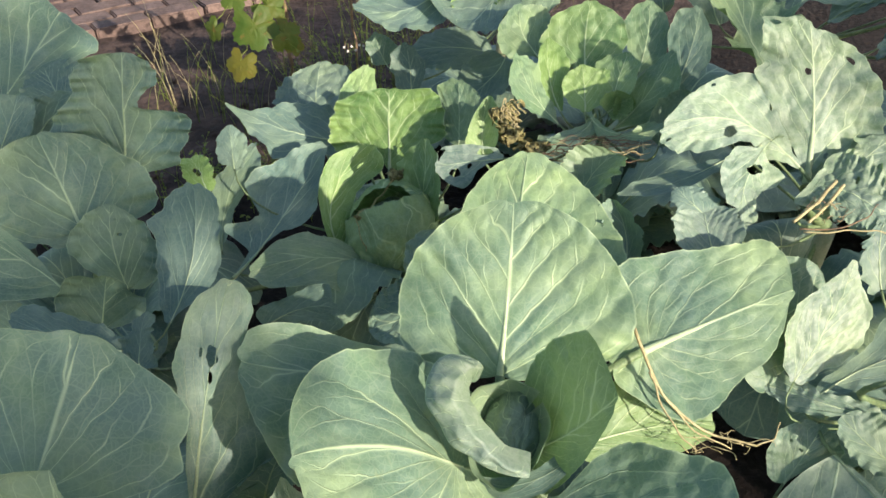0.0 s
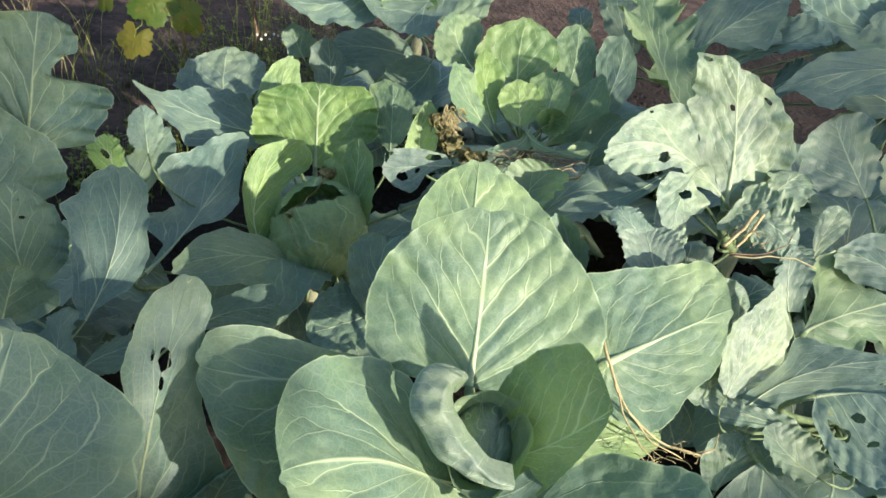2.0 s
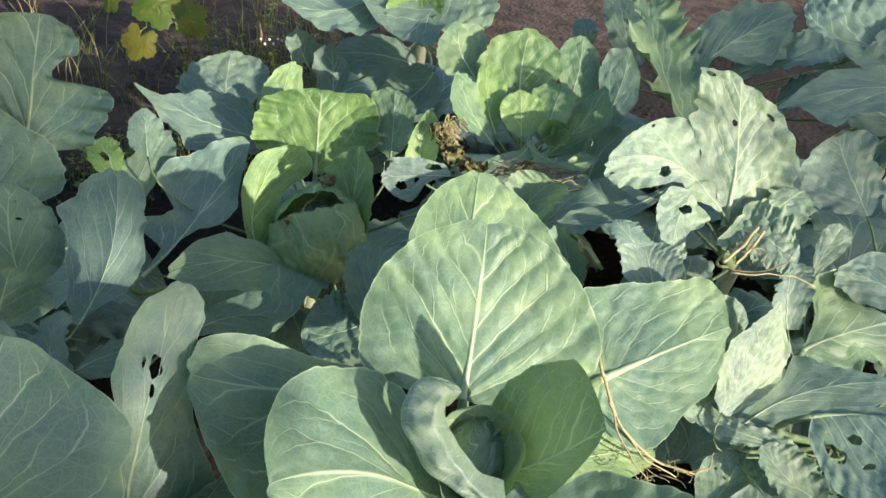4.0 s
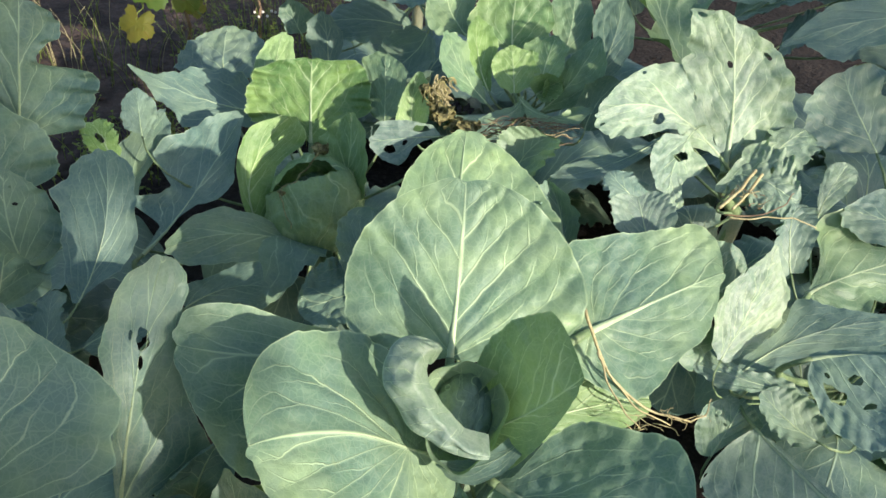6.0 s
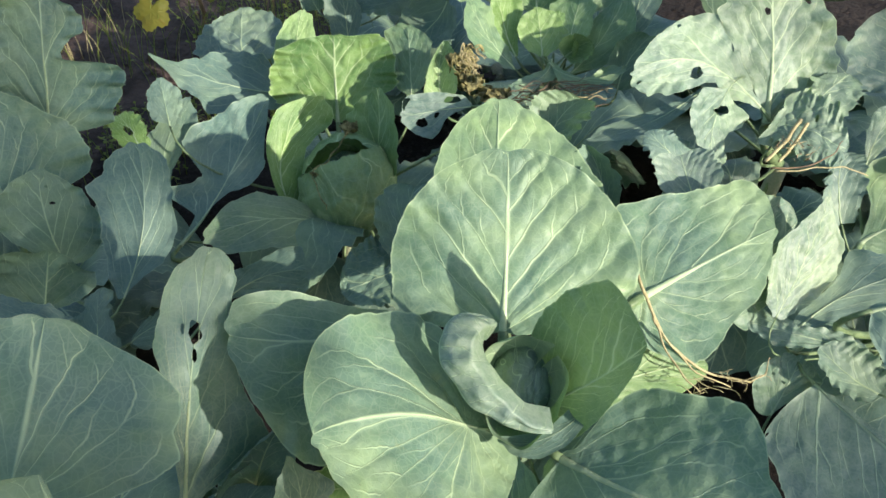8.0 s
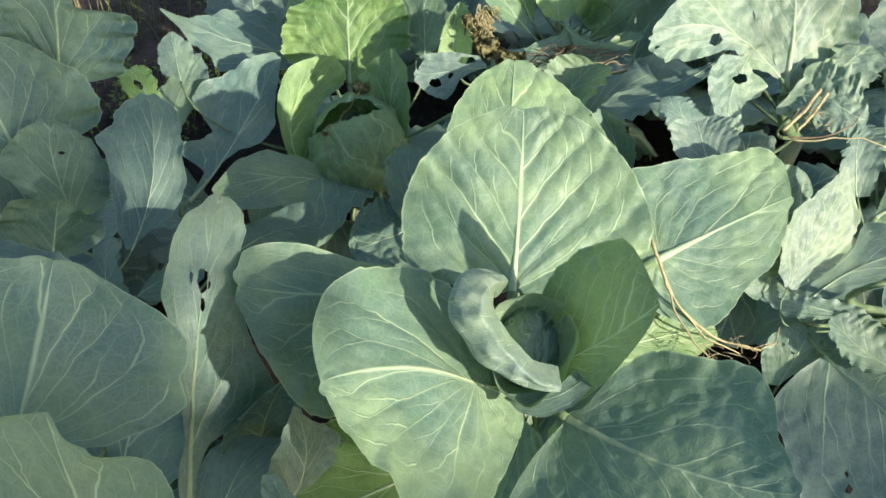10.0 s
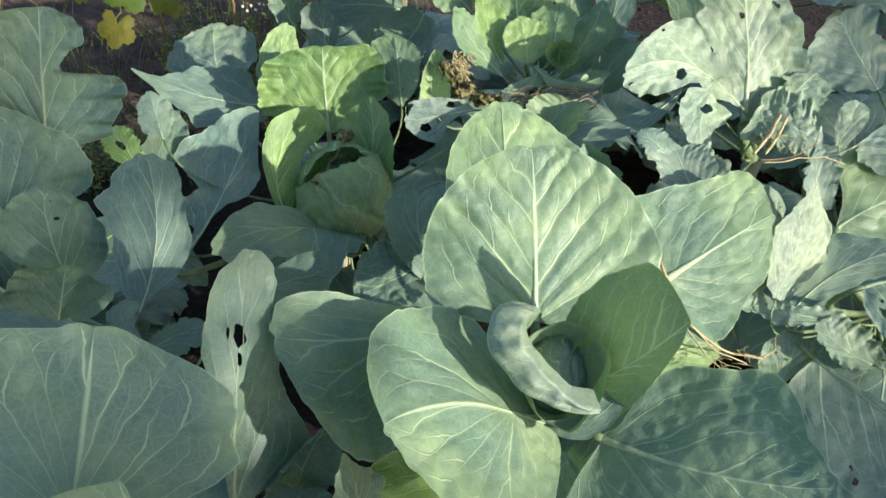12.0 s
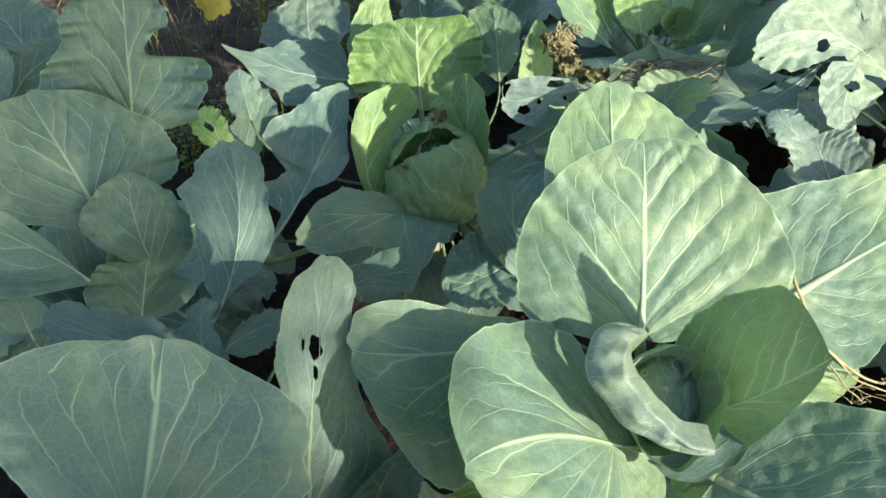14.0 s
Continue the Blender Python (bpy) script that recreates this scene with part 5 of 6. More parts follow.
leaf(far_middle, (-0.151, 1.926, 0.230), (-0.176, 1.954, 0.268), (-0.189, 1.986, 0.309), (-0.206, 1.942, 0.259), (-0.128, 1.973, 0.283), seed=135, tone=0.5, wax=0.6, lobes=0.1, cup=0.14, quilt=0.002, ruffle=0.1, bites=0.05, swing=0.5, left=(0.03, 0.23, 0.74, 1, 0.97, 0.96, 0.96, 0.97, 0.86, 0.49, 0.21), right=(0.03, 0.57, 0.7, 0.85, 1, 0.94, 0.8, 0.66, 0.5, 0.31, 0.14))
leaf(far_middle, (0.132, 1.912, 0.277), (0.025, 1.917, 0.295), (-0.090, 1.935, 0.276), (0.011, 1.837, 0.250), (0.029, 2.002, 0.309), seed=136, um=0.5, p=0.45, q=0.45, tone=0.1)
leaf(far_middle, (0.160, 1.801, 0.311), (0.116, 1.746, 0.271), (0.047, 1.713, 0.234), (0.152, 1.678, 0.261), (0.063, 1.808, 0.283), seed=137, um=0.5, p=0.45, q=0.45, tone=0.1)

edge = cabbage((1.492, 1.735, 0.389), "dark blue-green cabbage at the far edge of the bed")
leaf(edge, (1.453, 1.676, 0.379), (1.294, 1.690, 0.424), (1.156, 1.684, 0.414), (1.216, 1.593, 0.383), (1.313, 1.771, 0.456), seed=150, um=0.5, p=0.4, q=0.45, tone=0.0)
leaf(edge, (1.467, 1.692, 0.407), (1.492, 1.761, 0.511), (1.544, 1.877, 0.602), (1.386, 1.787, 0.505), (1.613, 1.742, 0.531), seed=151, um=0.5, p=0.4, q=0.45, tone=0.1, wax=0.3)
leaf(edge, (1.424, 1.671, 0.362), (1.290, 1.574, 0.350), (1.184, 1.528, 0.333), (1.217, 1.452, 0.330), (1.203, 1.605, 0.359), seed=152, um=0.5, p=0.4, q=0.45, tone=0.0)
leaf(edge, (1.484, 1.793, 0.378), (1.321, 1.896, 0.455), (1.223, 1.950, 0.491), (1.225, 1.843, 0.433), (1.402, 1.972, 0.503), seed=153, um=0.5, p=0.4, q=0.45, tone=0.05)

behind = cabbage((0.66, 2.02, 0.22), "dark shaded cabbage with drooping leaves behind the taller ones")
corner = cabbage((1.30, 1.36, 0.12), "low dark cabbage with drooping blue-green leaves in the shade")

# ---- lower leaves ----
for i, (one, low, high, reach) in enumerate((
        (main, 9, 3, 0.22), (left, 8, 7, 0.25), (side, 8, 7, 0.25), (middle, 9, 3, 0.24), (back, 8, 3, 0.24), (holey, 9, 4, 0.25), (right, 8, 6, 0.25),
        (edge, 9, 7, 0.30), (far_right, 9, 9, 0.32), (far_left, 6, 6, 0.25), (far_middle, 6, 7, 0.28), (behind, 8, 9, 0.30), (corner, 8, 9, 0.30))):
    low_leaves(one, low, seed=i + 1)
    low_leaves(one, high, reach, seed=i + 21, lift=min(0.15, one["crown"][2] + 0.07))


# ---- heads ----
def egg(centre, axis, size, hole=None, seed=0, n=110, m=150, veins=5, laps=0.06):
    """A closed wrapped head seen along axis, with veins that run up from its foot and, if given, a torn opening
    between a slanting rim (height, slope) and an arch (height, drop) on the unit ball."""
    c = np.asarray(centre, float)
    turn = Vector(axis).to_track_quat("Z", "Y").to_matrix()
    verts, faces, uv, at, keep = [], [], [], [], []
    for i in range(n + 1):
        th = math.pi * i / n
        for j in range(m):
            ph = 2 * math.pi * j / m
            d = np.array([math.sin(th) * math.cos(ph), math.sin(th) * math.sin(ph), math.cos(th)])
            fan = math.atan2(d[0], d[1] + 1.25)
            f = veins * fan / 1.6 + 1.1 * noise.noise(Vector(d * 2 + seed))
            r = 1 + 0.055 * noise.noise(Vector(d * 2.2 + seed)) + 0.016 * math.sin(f * 6.28) + 0.026 * noise.noise(Vector(d * 7 + seed)) + 0.012 * noise.noise(Vector(d * 15 + seed))
            lap = d[0] * 0.8 + d[1] * 0.5
            over = lap - 0.28 - 0.14 * math.sin(4 * d[1]) - 0.1 * noise.noise(Vector((d[1] * 3, d[2] * 3, seed)))
            r += laps * min(1.0, max(0.0, over * 14)) * (1 - 0.5 * min(1.0, max(0.0, over)))
            low = -d[1] - 0.42 - 0.25 * d[0] - 0.12 * noise.noise(Vector((d[0] * 4, 1.0, seed)))
            r += 0.8 * laps * min(1.0, max(0.0, low * 14))
            if hole:
                rim = hole[0] + hole[1] * d[0] + 0.06 * noise.noise(Vector((d[0] * 8, 2.0, seed)))
                if d[2] > 0 and d[1] < rim + 0.02:
                    r += 0.05 * math.exp(-(max(0.0, rim - d[1]) / 0.16)) + 0.03
                elif d[2] > 0:
                    r += 0.02
            at.append((f, 0.25 + 0.3 * (1 - d[1])))
            verts.append(c + np.array(turn @ Vector(d * r * np.array(size))))
            keep.append(not (hole and d[2] > 0 and rim < d[1] < hole[2] - hole[3] * (d[0] + 0.05) ** 2))
    for i in range(n):
        for j in range(m):
            k = (j + 1) % m
            ids = (i * m + j, (i + 1) * m + j, (i + 1) * m + k, i * m + k)
            if all(keep[q] for q in ids):
                faces.append(ids)
                uv += [at[q] for q in ids]
    return verts, faces, uv


def bowl(centre, axis, rx, ry, depth, start, turn_deg, flare=0.1, frill=0.05, n=24, m=60, seed=0, lean=0.0):
    """A leaf that stands round a head: part of a cup, from its foot to a frilled rim."""
    c = np.asarray(centre, float)
    turn = Vector(axis).to_track_quat("Z", "Y").to_matrix()
    verts, faces, uv = [], [], []
    for i in range(n + 1):
        s = i / n
        for j in range(m + 1):
            q = j / m
            ph = radians(start + turn_deg * q)
            edge = max(0.0, 4 * q * (1 - q)) ** 0.3
            top = depth * (0.45 + 0.55 * edge) * (1 + 0.1 * noise.noise(Vector((q * 6, seed, 0))) + lean * math.cos(ph))
            rad = math.sin(min(1.0, s * 1.3) * math.pi / 2) ** 0.8 + flare * max(0.0, s - 0.6) ** 1.5 * 2.5
            rad *= 1 + frill * s * s * math.sin(q * 19 + seed) + 0.5 * frill * s ** 3 * math.sin(q * 47 + seed) + 0.06 * noise.noise(Vector((q * 4, s * 3, seed)))
            d = Vector((rx * rad * math.cos(ph), ry * rad * math.sin(ph), top * (s - 1.0)))
            verts.append(c + np.array(turn @ d))
    for i in range(n):
        for j in range(m):
            faces.append((i * (m + 1) + j, i * (m + 1) + j + 1, (i + 1) * (m + 1) + j + 1, (i + 1) * (m + 1) + j))
            for a, b in ((i, j), (i, j + 1), (i + 1, j + 1), (i + 1, j)):
                uv.append((10.0 * b / m, 0.2 + 0.795 * a / n))
    return verts, faces, uv


def band(outer, inner, swell, seed=0, n=72, m=24):
    """A leaf rolled over: a strip between two bent edges, arched upwards, with its inner side turned down."""
    def along(pts, q):
        """A smooth line that passes all the points."""
        pts = np.asarray(pts, float)
        x = q * (len(pts) - 1)
        i = min(int(x), len(pts) - 2)
        t = x - i
        p0, p1, p2, p3 = (pts[min(max(i + k, 0), len(pts) - 1)] for k in (-1, 0, 1, 2))
        return 0.5 * (2 * p1 + (p2 - p0) * t + (2 * p0 - 5 * p1 + 4 * p2 - p3) * t * t + (3 * p1 - p0 - 3 * p2 + p3) * t ** 3)

    verts, faces, uv = [], [], []
    for i in range(n + 1):
        q = i / n
        a, c = along(outer, q), along(inner, q)
        e = along(outer, min(1, q + 0.02)) - along(outer, max(0, q - 0.02))
        up = np.cross(c - a, e)
        up = up / (np.linalg.norm(up) + 1e-9)
        up = up if up[2] > 0 else -up
        for j in range(m + 1):
            s = 1.3 * j / m
            crease = 0.0026 * math.sin(q * 40 + 2.5 * s + 2.0 * noise.noise(Vector((q * 5, 0, seed)))) * (1 - abs(s - 0.6)) + 0.003 * noise.noise(Vector((q * 9, s * 3, seed)))
            edge = 0.05 * math.sin(q * 26) + 0.09 * noise.noise(Vector((q * 7, seed, 1.0)))
            p = a + (c - a) * (min(s, 1.0) + edge * (1 - min(s, 1))) + up * (swell * math.sin(min(s, 1.0) * math.pi) ** 0.8 * math.sin(math.pi * min(1, 0.12 + q)) + crease)
            if s > 1:
                p = p - up * (s - 1) * 0.11 + (c - a) * (s - 1) * 0.25
            verts.append(p)
            uv.append((14 * q + 0.6 * s, 0.35 + 0.45 * s if s > 0.06 else 0.99))
    k = m + 1
    for i in range(n):
        for j in range(m):
            faces.append((i * k + j, i * k + j + 1, (i + 1) * k + j + 1, (i + 1) * k + j))
    return verts, faces, [uv[v] for f in faces for v in f]


def add_head(plant, shape, tone, name="head", label="tight green cabbage head", wax=0.0):
    verts, faces, uv = shape
    ob = part(name, verts, faces, LEAF, plant, label, uv=uv)
    ob.color = (tone, wax, 0.8, 1)
    return ob


add_head(main, egg((0.100, 0.665, 0.231), (-0.195, -0.645, 0.739), (0.044, 0.062, 0.05), seed=1, laps=0.06), 0.0, label="small blue-green head folded shut")
add_head(main, bowl((0.077, 0.603, 0.305), (-0.189, -0.652, 0.734), 0.053, 0.067, 0.14, 52, 350, 0.03, 0.06, n=40, m=110, seed=2), 0.25, "wrapper_leaf", "pale rimmed inner leaf round the head", 0.2)
add_head(main, band([(0.041, 0.667, 0.370), (0.010, 0.670, 0.376), (-0.016, 0.657, 0.365), (-0.022, 0.633, 0.346), (-0.009, 0.603, 0.324), (0.017, 0.576, 0.307), (0.055, 0.556, 0.292), (0.105, 0.549, 0.285)],
                    [(0.052, 0.656, 0.364), (0.036, 0.650, 0.369), (0.020, 0.634, 0.369), (0.014, 0.609, 0.358), (0.029, 0.586, 0.341), (0.047, 0.569, 0.325), (0.070, 0.556, 0.306), (0.107, 0.549, 0.290)], 0.006, seed=6), 0.15, "wrapper_leaf", "pale leaf rolled outwards beside the head", 1.0)
add_head(middle, egg((-0.111, 1.300, 0.125), (-0.02, -0.74, 0.67), (0.094, 0.102, 0.092), hole=(0.43, 0.31, 0.80, 0.9), seed=3), 0.68, "wrapper_leaf", "green outer leaf of the head with a torn opening")
add_head(middle, egg((-0.111, 1.315, 0.105), (-0.02, -0.74, 0.67), (0.066, 0.074, 0.062), seed=4), 0.3)
add_head(back, egg((0.345, 1.500, 0.375), (-0.1, -0.6, 0.7), (0.032, 0.032, 0.035), seed=5), 0.9, label="small bright green heart")


# ---- dry stalks, straw and withered leaves ----
def strand(name, parent, points, r0, r1, material, seed=0, wobble=0.004, n=22, label=""):
    """A thin crooked stalk through the points."""
    pts = np.asarray(points, float)
    s = np.linspace(0, len(pts) - 1, n)
    line = np.stack([np.interp(s, range(len(pts)), pts[:, k]) for k in range(3)], 1)
    for _ in range(2):
        line[1:-1] = 0.25 * line[:-2] + 0.5 * line[1:-1] + 0.25 * line[2:]
    for i in range(1, n - 1):
        line[i] += [wobble * rnd(line[i], 30, seed + k) for k in (1, 2, 3)]
    return part(name, *tube(line, 0.8 * np.linspace(r0, r1, n), 6), material, parent, label)


def loose(name, place, label, category, group=""):
    return tagged_at(new(name), place, label, category, group)


def tagged_at(ob, place, label, category, group=""):
    ob.location = place
    return tagged(ob, label, category, group)


stalk = loose("dry_stalk", (0.30, 0.69, 0.285), "thin forked dry yellow stalk lying on a leaf", "stalk")
strand("stem", stalk, [(0.262, 0.733, 0.362), (0.281, 0.710, 0.324), (0.296, 0.690, 0.291), (0.332, 0.661, 0.255), (0.385, 0.652, 0.231), (0.445, 0.660, 0.203)], 0.0032, 0.0018, STRAW, 1)
strand("stem", stalk, [(0.276, 0.716, 0.330), (0.300, 0.682, 0.285), (0.345, 0.648, 0.246), (0.398, 0.640, 0.222)], 0.002, 0.0012, STRAW, 2)
strand("stem", stalk, [(0.283, 0.700, 0.312), (0.300, 0.668, 0.277), (0.322, 0.640, 0.250), (0.345, 0.628, 0.232)], 0.0022, 0.001, STRAW, 3)
strand("twig", stalk, [(0.445, 0.660, 0.203), (0.470, 0.672, 0.205), (0.486, 0.692, 0.216)], 0.002, 0.001, STRAW, 4)
rng = random.Random(8)
for i in range(14):
    a = np.array([0.36, 0.645, 0.236]) + np.array([rng.uniform(-0.03, 0.06), rng.uniform(-0.015, 0.015), rng.uniform(-0.012, 0.004)])
    b = a + np.array([rng.uniform(-0.03, 0.03), rng.uniform(-0.02, 0.02), rng.uniform(-0.012, 0.012)])
    c = b + np.array([rng.uniform(-0.02, 0.02), rng.uniform(-0.02, 0.02), rng.uniform(-0.012, 0.012)])
    strand("rootlet", stalk, [a, b, c], 0.0009, 0.0004, STRAW, 10 + i, 0.006, 9)

straw = loose("straw", (0.62, 1.02, 0.36), "broken yellow straws caught among torn leaves", "straw")
strand("straw_stem", straw, [(0.664, 1.056, 0.398), (0.62, 1.015, 0.382), (0.574, 0.984, 0.364)], 0.0042, 0.004, STRAW, 20, 0.002)
strand("straw_stem", straw, [(0.676, 1.050, 0.394), (0.634, 1.010, 0.376), (0.60, 0.985, 0.362)], 0.0036, 0.003, STRAW, 21, 0.002)
strand("twig", straw, [(0.59, 0.972, 0.352), (0.64, 0.962, 0.360), (0.70, 0.955, 0.368), (0.745, 0.948, 0.352)], 0.002, 0.0012, STRAW, 22)
strand("twig", straw, [(0.585, 0.978, 0.354), (0.65, 0.968, 0.362), (0.69, 0.975, 0.378), (0.705, 0.99, 0.395)], 0.002, 0.001, ROOT, 23)
for i in range(16):
    a = np.array([rng.uniform(0.60, 0.66), rng.uniform(0.975, 1.02), rng.uniform(0.362, 0.382)])
    b = a + np.array([rng.uniform(-0.03, 0.03), rng.uniform(-0.02, 0.02), rng.uniform(-0.01, 0.012)])
    strand("fibre", straw, [a, 0.5 * (a + b) + np.array([0, 0, rng.uniform(-0.008, 0.01)]), b], 0.0011, 0.0005, STRAW if i % 2 else ROOT, 30 + i, 0.008, 9)


def crumple(name, parent, centre, size, material, seed, n=18, label=""):
    """A dry leaf shrunk into a creased, open-edged wad."""
    verts, faces = [], []
    for i in range(n + 1):
        for j in range(n + 1):
            x, y = 2 * i / n - 1, 2 * j / n - 1
            q = Vector((x * 1.3, y * 1.3, seed * 2.7))
            wav = Vector((noise.noise(q * 1.9), noise.noise(q * 1.9 + Vector((5, 1, 2))), noise.noise(q * 1.7 + Vector((1, 7, 3)))))
            fine = Vector((noise.noise(q * 6), noise.noise(q * 6 + Vector((4, 4, 4))), noise.noise(q * 6 + Vector((2, 8, 1)))))
            p = Vector((x * 0.55 * size[0], y * 0.55 * size[1], 0)) + wav * 0.95 * sum(size) / 3 + fine * 0.32 * sum(size) / 3
            p.z = p.z * size[2] / (sum(size) / 3)
            verts.append((centre[0] + p.x, centre[1] + p.y, centre[2] + p.z))
    m = n + 1
    faces = [(i * m + j, (i + 1) * m + j, (i + 1) * m + j + 1, i * m + j + 1) for i in range(n) for j in range(n)
             if math.hypot(2 * i / n - 1, 2 * j / n - 1) < 1.15 + 0.25 * noise.noise(Vector((i * 0.6, j * 0.6, seed)))]
    return part(name, verts, faces, material, parent, label)


withered = loose("withered_leaf", (0.13, 1.36, 0.33), "withered brown and yellow leaf crumpled beside a cabbage", "dead leaf")
crumple("leaf_blade", withered, (0.128, 1.392, 0.352), (0.03, 0.03, 0.035), CRUMPLED, 3)
crumple("leaf_blade", withered, (0.140, 1.352, 0.325), (0.034, 0.028, 0.03), CRUMPLED, 5)
crumple("leaf_blade", withered, (0.185, 1.330, 0.312), (0.036, 0.028, 0.022), CRUMPLED, 7)
for i in range(26):
    a = np.array([0.125 + rng.uniform(-0.03, 0.03), 1.385 + rng.uniform(-0.03, 0.01), 0.365 + rng.uniform(-0.04, 0.02)])
    ring = [a + 0.014 * rng.uniform(0.5, 1.2) * np.array([math.cos(k * 1.2), 0.4 * math.sin(k * 1.2), math.sin(k * 1.2)]) + np.array([0.004 * k, 0, 0]) for k in range(5)]
    strand("tendril", withered, ring, 0.0022, 0.001, STRAW if i % 3 else CRUMPLED, 60 + i, 0.006, 14)

roots = loose("dry_roots", (0.28, 1.28, 0.32), "tangle of reddish dry root fibres under a cabbage", "roots")
for i in range(44):
    x = rng.uniform(0.18, 0.36)
    a = np.array([x, 1.283 + rng.uniform(-0.02, 0.03) - 0.1 * (x - 0.2), 0.322 + rng.uniform(-0.012, 0.016) + 0.13 * (x - 0.2)])
    w = rng.uniform(0.03, 0.10)
    q = rng.uniform(-0.5, 0.5)
    b = a + np.array([w * math.cos(q), 0.25 * w * math.sin(3 * q), 0.5 * w * math.sin(q)])
    strand("fibre", roots, [a, 0.5 * (a + b) + np.array([0, -0.01, rng.uniform(-0.01, 0.012)]), b], rng.uniform(0.0008, 0.0019), 0.0005, ROOT if i % 4 else STRAW, 100 + i, 0.012, 11)

shrivelled = loose("shrivelled_tendril", (-0.14, 1.30, 0.2), "brown shrivelled leaf remnant clinging to a cabbage head", "dead leaf")
strand("stem", shrivelled, [(-0.105, 1.335, 0.232), (-0.135, 1.285, 0.205), (-0.175, 1.245, 0.196), (-0.17, 1.20, 0.178), (-0.155, 1.175, 0.158)], 0.002, 0.0014, CRUMPLED, 171, 0.012)
crumple("leaf_blade", shrivelled, (-0.10, 1.345, 0.235), (0.022, 0.018, 0.018), CRUMPLED, 9, 12)
crumple("leaf_blade", shrivelled, (-0.176, 1.238, 0.196), (0.008, 0.007, 0.008), CRUMPLED, 11, 12)


# ---- vine beside the bed ----
def lobed_leaf(parent, centre, size, facing, roll, age, seed):
    """A hanging vine leaf with five pointed lobes and toothed margin."""
    turn = Vector(facing).to_track_quat("Z", "Y").to_matrix() @ Matrix.Rotation(radians(roll), 3, "Z")
    rings, spokes = 7, 60
    verts = [np.array(centre, float)]
    for i in range(1, rings + 1):
        s = i / rings
        for j in range(spokes):
            q = 2 * math.pi * j / spokes
            lobe = 0.72 + 0.28 * abs(math.cos(2.5 * q)) ** 0.8 + 0.05 * math.sin(q * 21 + seed)
            notch = 1 - 0.6 * math.exp(-((q - math.pi) / 0.32) ** 2)
            r = size * s * lobe * notch
            z = 0.22 * size * (s * s * (0.5 * math.cos(2 * q + seed) - 0.5)) + 0.05 * size * noise.noise(Vector((s * 3, q, seed)))
            verts.append(np.array(centre, float) + np.array(turn @ Vector((-r * math.sin(q), -r * math.cos(q), z))))
    faces = [(0, 1 + j, 1 + (j + 1) % spokes) for j in range(spokes)]
    for i in range(rings - 1):
        o, p = 1 + i * spokes, 1 + (i + 1) * spokes
        faces += [(o + j, p + j, p + (j + 1) % spokes, o + (j + 1) % spokes) for j in range(spokes)]
    ob = part("vine_leaf", verts, faces, VINE, parent)
    ob.color = (age, 0, 0, 1)
    return ob


vine = tagged_at(new("vine"), (-0.55, 2.45, GROUND), "climbing vine with yellowing lobed leaves beside the bed", "vine")
strand("stem", vine, [(-0.55, 2.46, GROUND - 0.02), (-0.53, 2.45, 0.25), (-0.57, 2.43, 0.55), (-0.52, 2.42, 0.85)], 0.009, 0.006, ROOT, 200, 0.02)
strand("stem", vine, [(-0.30, 2.55, GROUND - 0.02), (-0.32, 2.52, 0.25), (-0.28, 2.50, 0.6), (-0.33, 2.48, 0.9)], 0.006, 0.004, ROOT, 201, 0.03)
for i, (place, size, facing, roll, age) in enumerate((
        ((-0.585, 2.225, 0.235), 0.075, (0.1, -0.8, 0.5), 10, 0.15), ((-0.628, 2.160, 0.140), 0.056, (-0.2, -0.8, 0.4), -12, 0.85),
        ((-0.500, 2.245, 0.205), 0.058, (0.5, -0.7, 0.4), 30, 0.45), ((-0.715, 2.235, 0.225), 0.042, (-0.5, -0.7, 0.3), -20, 0.40),
        ((-0.550, 2.300, 0.275), 0.055, (0.2, -0.7, 0.6), 50, 0.30), ((-0.480, 2.290, 0.150), 0.034, (0.4, -0.8, 0.4), 0, 0.85),
        ((-0.660, 2.320, 0.300), 0.050, (-0.1, -0.7, 0.6), -40, 0.25), ((-0.420, 2.420, 0.330), 0.050, (0.2, -0.8, 0.5), 20, 0.10),
        ((-0.340, 2.450, 0.290), 0.045, (0.1, -0.9, 0.4), -15, 0.05), ((-0.260, 2.440, 0.330), 0.050, (-0.2, -0.8, 0.5), 25, 0.05),
        ((-0.210, 2.430, 0.260), 0.040, (0.2, -0.8, 0.5), 5, 0.10), ((-0.780, 2.380, 0.320), 0.050, (0.0, -0.7, 0.6), 15, 0.20))):
    lobed_leaf(vine, place, size, facing, roll, age, i)
    strand("leaf_stalk", vine, [(place[0], place[1] + 0.004, place[2] + 0.01), (place[0] * 0.7 - 0.16, place[1] + 0.1, place[2] + 0.07), (-0.55 if place[0] < -0.45 else -0.31, 2.44 if place[0] < -0.45 else 2.51, place[2] + 0.1)],
           0.0014, 0.0018, WEED, 210 + i, 0.01, 12)

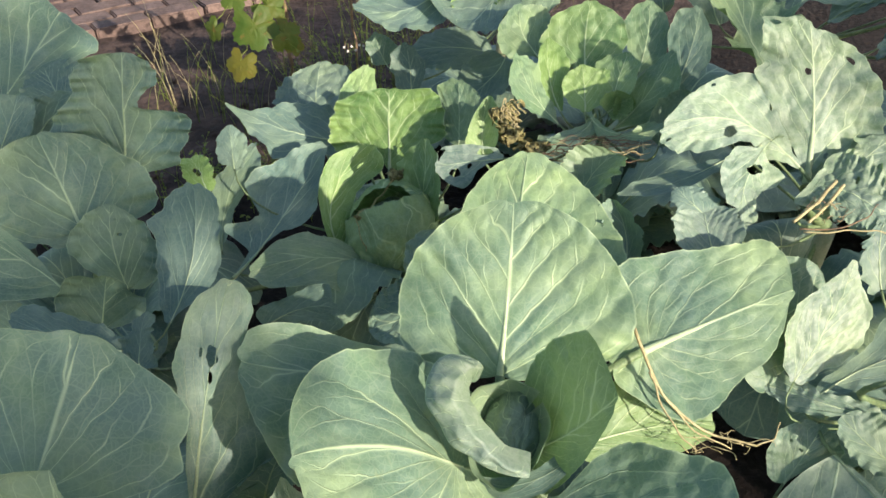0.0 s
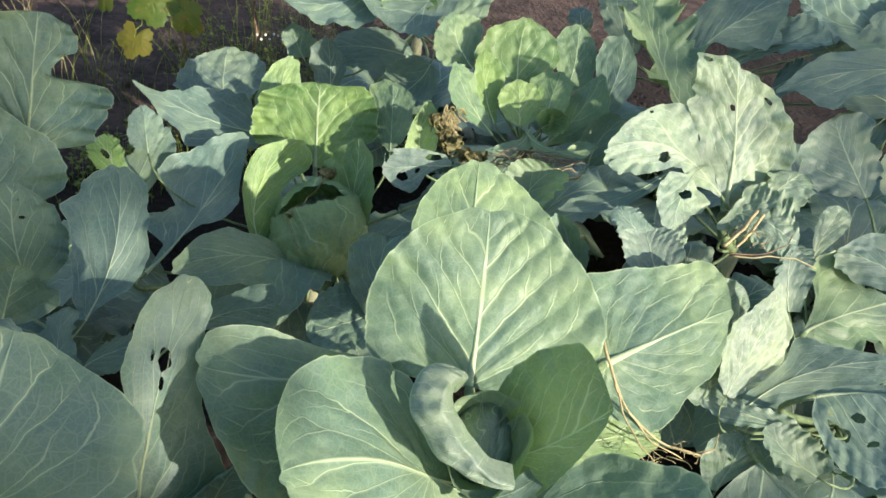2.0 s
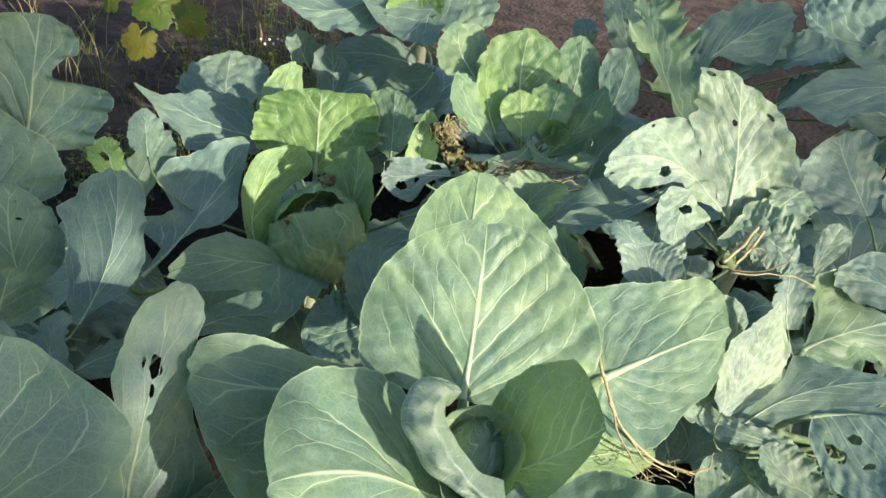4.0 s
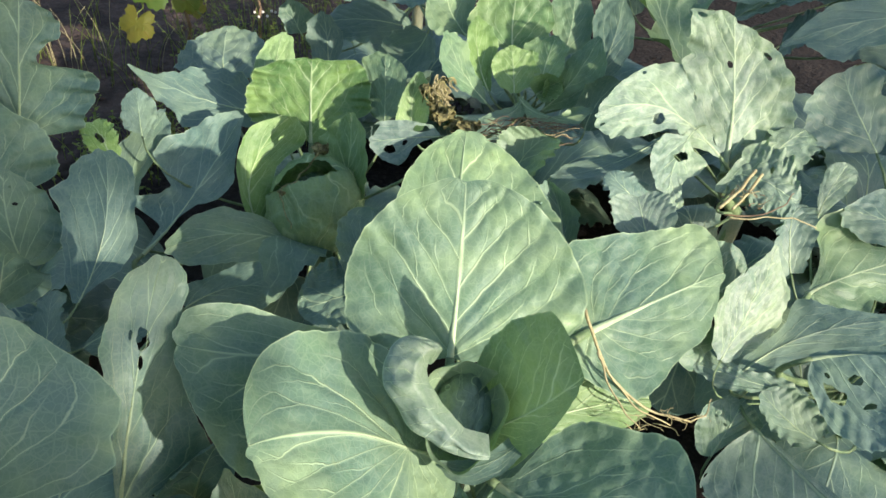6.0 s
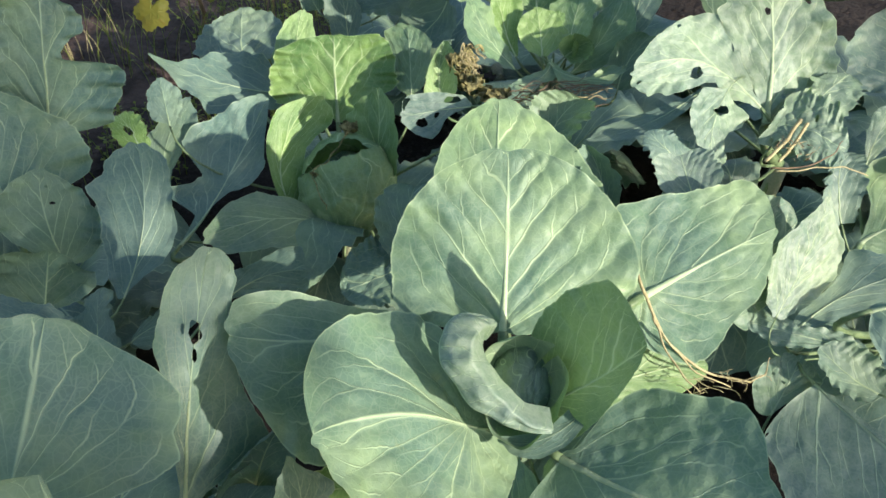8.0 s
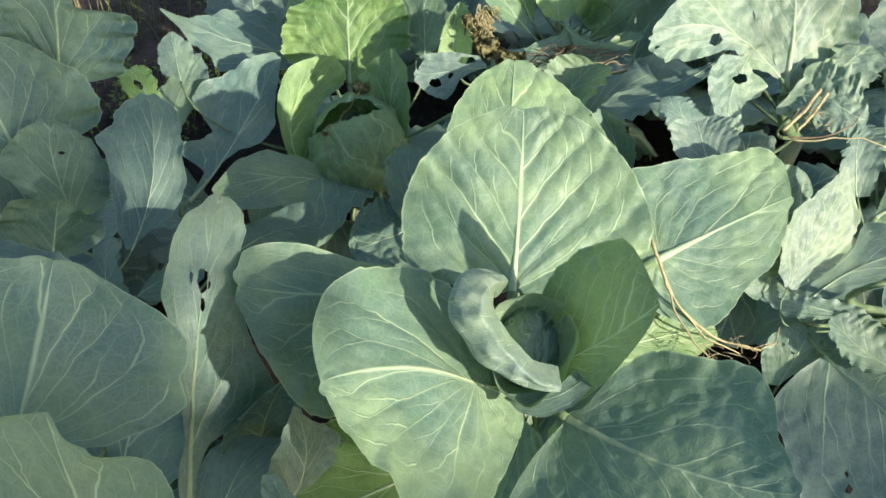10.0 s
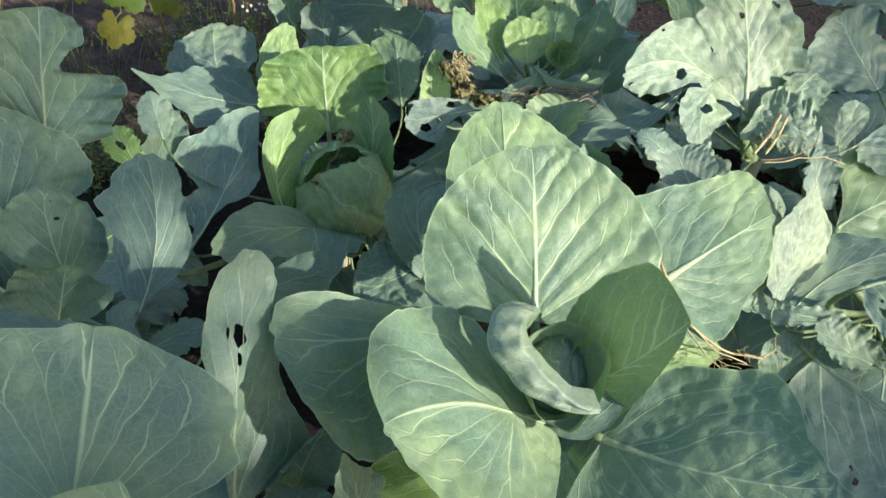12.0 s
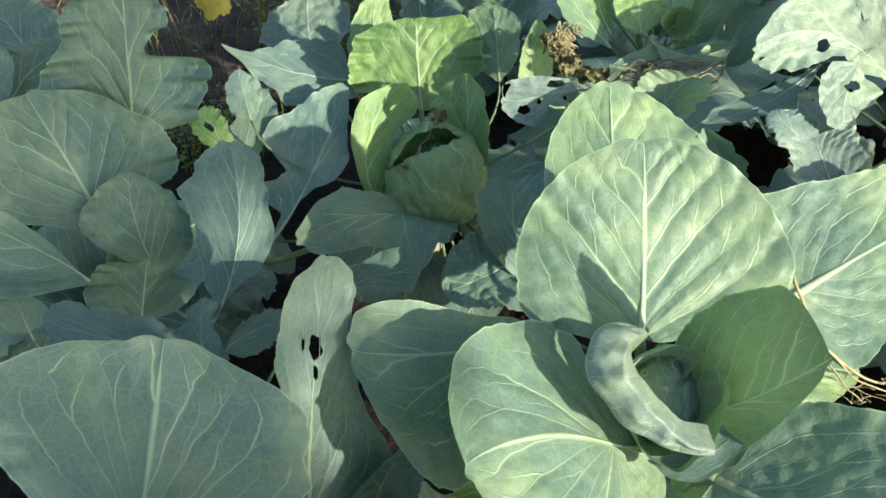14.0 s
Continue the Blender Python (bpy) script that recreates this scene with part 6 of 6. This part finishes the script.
# ---- weeds and dry stems beside the path ----
def weed_clump(label, centre, spread, count, height, material, seed, leafy=True):
    rng = random.Random(seed)
    verts, faces = [], []

    def add(vf):
        o = len(verts)
        verts.extend(vf[0])
        faces.extend(tuple(o + k for k in f) for f in vf[1])

    for i in range(count):
        x, y = centre[0] + rng.gauss(0, spread[0]), centre[1] + rng.gauss(0, spread[1])
        h = height * rng.uniform(0.45, 1.1)
        bend = np.array([rng.uniform(-0.4, 0.4) * h, rng.uniform(-0.4, 0.2) * h, 0])
        line = curve3((x, y, GROUND - 0.01), np.array([x, y, GROUND + 0.55 * h]) + 0.25 * bend, np.array([x, y, GROUND + h]) + bend, 7)
        add(tube(line, np.linspace(0.0012, 0.0005, 7), 4))
        if leafy:
            for k in range(9):
                p = line[rng.randint(1, 6)]
                q, s = rng.uniform(0, 6.28), rng.uniform(0.006, 0.016)
                d = np.array([math.cos(q), math.sin(q), rng.uniform(-0.3, 0.6)]) * s
                e = np.array([-math.sin(q), math.cos(q), 0]) * s * 0.35
                o = len(verts)
                verts.extend([p, p + 0.5 * d + e, p + d, p + 0.5 * d - e + np.array([0, 0, s * 0.15])])
                faces.append((o, o + 1, o + 2, o + 3))
    return tagged(part("weeds", verts, faces, material), label, "weeds", kind="stuff")


weed_clump("low green weeds at the edge of the bed", (-0.62, 1.85), (0.10, 0.10), 90, 0.16, WEED, 1)
weed_clump("yellow-green flowering weeds beside the vine", (-0.40, 2.30), (0.07, 0.08), 90, 0.24, WEED, 2)
weed_clump("low green weeds under the vine", (-0.30, 2.25), (0.12, 0.15), 120, 0.17, WEED, 3)
weed_clump("sparse green grass beside the path", (-0.80, 2.30), (0.12, 0.15), 30, 0.29, WEED, 4, False)
weed_clump("thin dry grass stems beside the path", (-0.95, 2.45), (0.16, 0.18), 18, 0.29, STRAW, 5, False)
weed_clump("dark green weeds behind the cabbages", (-0.15, 2.60), (0.25, 0.2), 140, 0.37, WEED, 6)

dry = tagged_at(new("dry_flower"), (-0.27, 2.05, GROUND), "dry orange-brown seed head with pale tips", "dry flower")
strand("stem", dry, [(-0.30, 2.12, GROUND - 0.01), (-0.30, 2.10, 0.16), (-0.285, 2.07, 0.28), (-0.24, 2.01, 0.262)], 0.002, 0.0012, ROOT, 300, 0.006)
for i in range(9):
    e = np.array([-0.237 + 0.011 * (i - 4), 2.003 + rng.uniform(-0.01, 0.01), 0.252 + rng.uniform(-0.012, 0.012)])
    strand("twig", dry, [(-0.265, 2.04, 0.272), 0.5 * (np.array([-0.265, 2.04, 0.272]) + e) + np.array([0, 0, 0.006]), e], 0.0011, 0.0016, ROOT, 301 + i, 0.004, 8)
    bm = bmesh.new()
    bmesh.ops.create_icosphere(bm, subdivisions=2, radius=0.0038, matrix=Matrix.Translation(tuple(e)))
    mesh = bpy.data.meshes.new("seed_tip")
    bm.to_mesh(mesh)
    bm.free()
    mesh.materials.append(PALE)
    tip = new("seed_tip", mesh)
    tip.parent, tip.matrix_parent_inverse = dry, Matrix.Translation(-Vector(dry.location))

# ---- clods and stones ----
rng = random.Random(12)
verts, faces = [], []
for i in range(420):
    x, y = rng.uniform(-1.5, 1.6), rng.uniform(0.1, 3.0)
    r = rng.uniform(0.004, 0.016)
    bm = bmesh.new()
    bmesh.ops.create_icosphere(bm, subdivisions=1, radius=r)
    o = len(verts)
    for v in bm.verts:
        k = 1 + 0.5 * noise.noise(Vector(v.co) * 60 + Vector((i, 0, 0)))
        verts.append((x + v.co.x * k, y + v.co.y * k, v.co.z * k * 0.7 + 0.004 + GROUND))
    faces += [tuple(o + v.index for v in f.verts) for f in bm.faces]
    bm.free()
tagged(part("clods", verts, faces, SOIL, smooth=False), "loose dark clods of earth on the bed", "soil", kind="stuff")

# ---- brick path ----
path = tagged(new("path"), "worn reddish brick garden path", "path", kind="structure")
path.location = (-1.60, 3.02, GROUND)
along, across = np.array([0.80, 0.60]), np.array([-0.60, 0.80])


def brick_mesh():
    bm = bmesh.new()
    bmesh.ops.create_cube(bm, size=1.0)
    bmesh.ops.scale(bm, vec=(0.238, 0.113, 0.06), verts=bm.verts)
    bmesh.ops.bevel(bm, geom=list(bm.edges), offset=0.007, segments=2, affect="EDGES")
    mesh = bpy.data.meshes.new("brick")
    bm.to_mesh(mesh)
    bm.free()
    mesh.materials.append(BRICK)
    return mesh


BRICK_MESH = brick_mesh()
rng = random.Random(4)
for row in range(7):
    for col in range(-6, 9):
        q = along * (col + 0.5 * (row % 2)) * 0.246 + across * (row * 0.121 + 0.06)
        ob = new("brick", BRICK_MESH)
        ob.parent = path
        ob.matrix_basis = pose(q[0], q[1], 0.012 + rng.uniform(-0.004, 0.004), rng.uniform(-1.5, 1.5), rng.uniform(-1.5, 1.5),
                               math.degrees(math.atan2(along[1], along[0])) + rng.uniform(-1.5, 1.5))
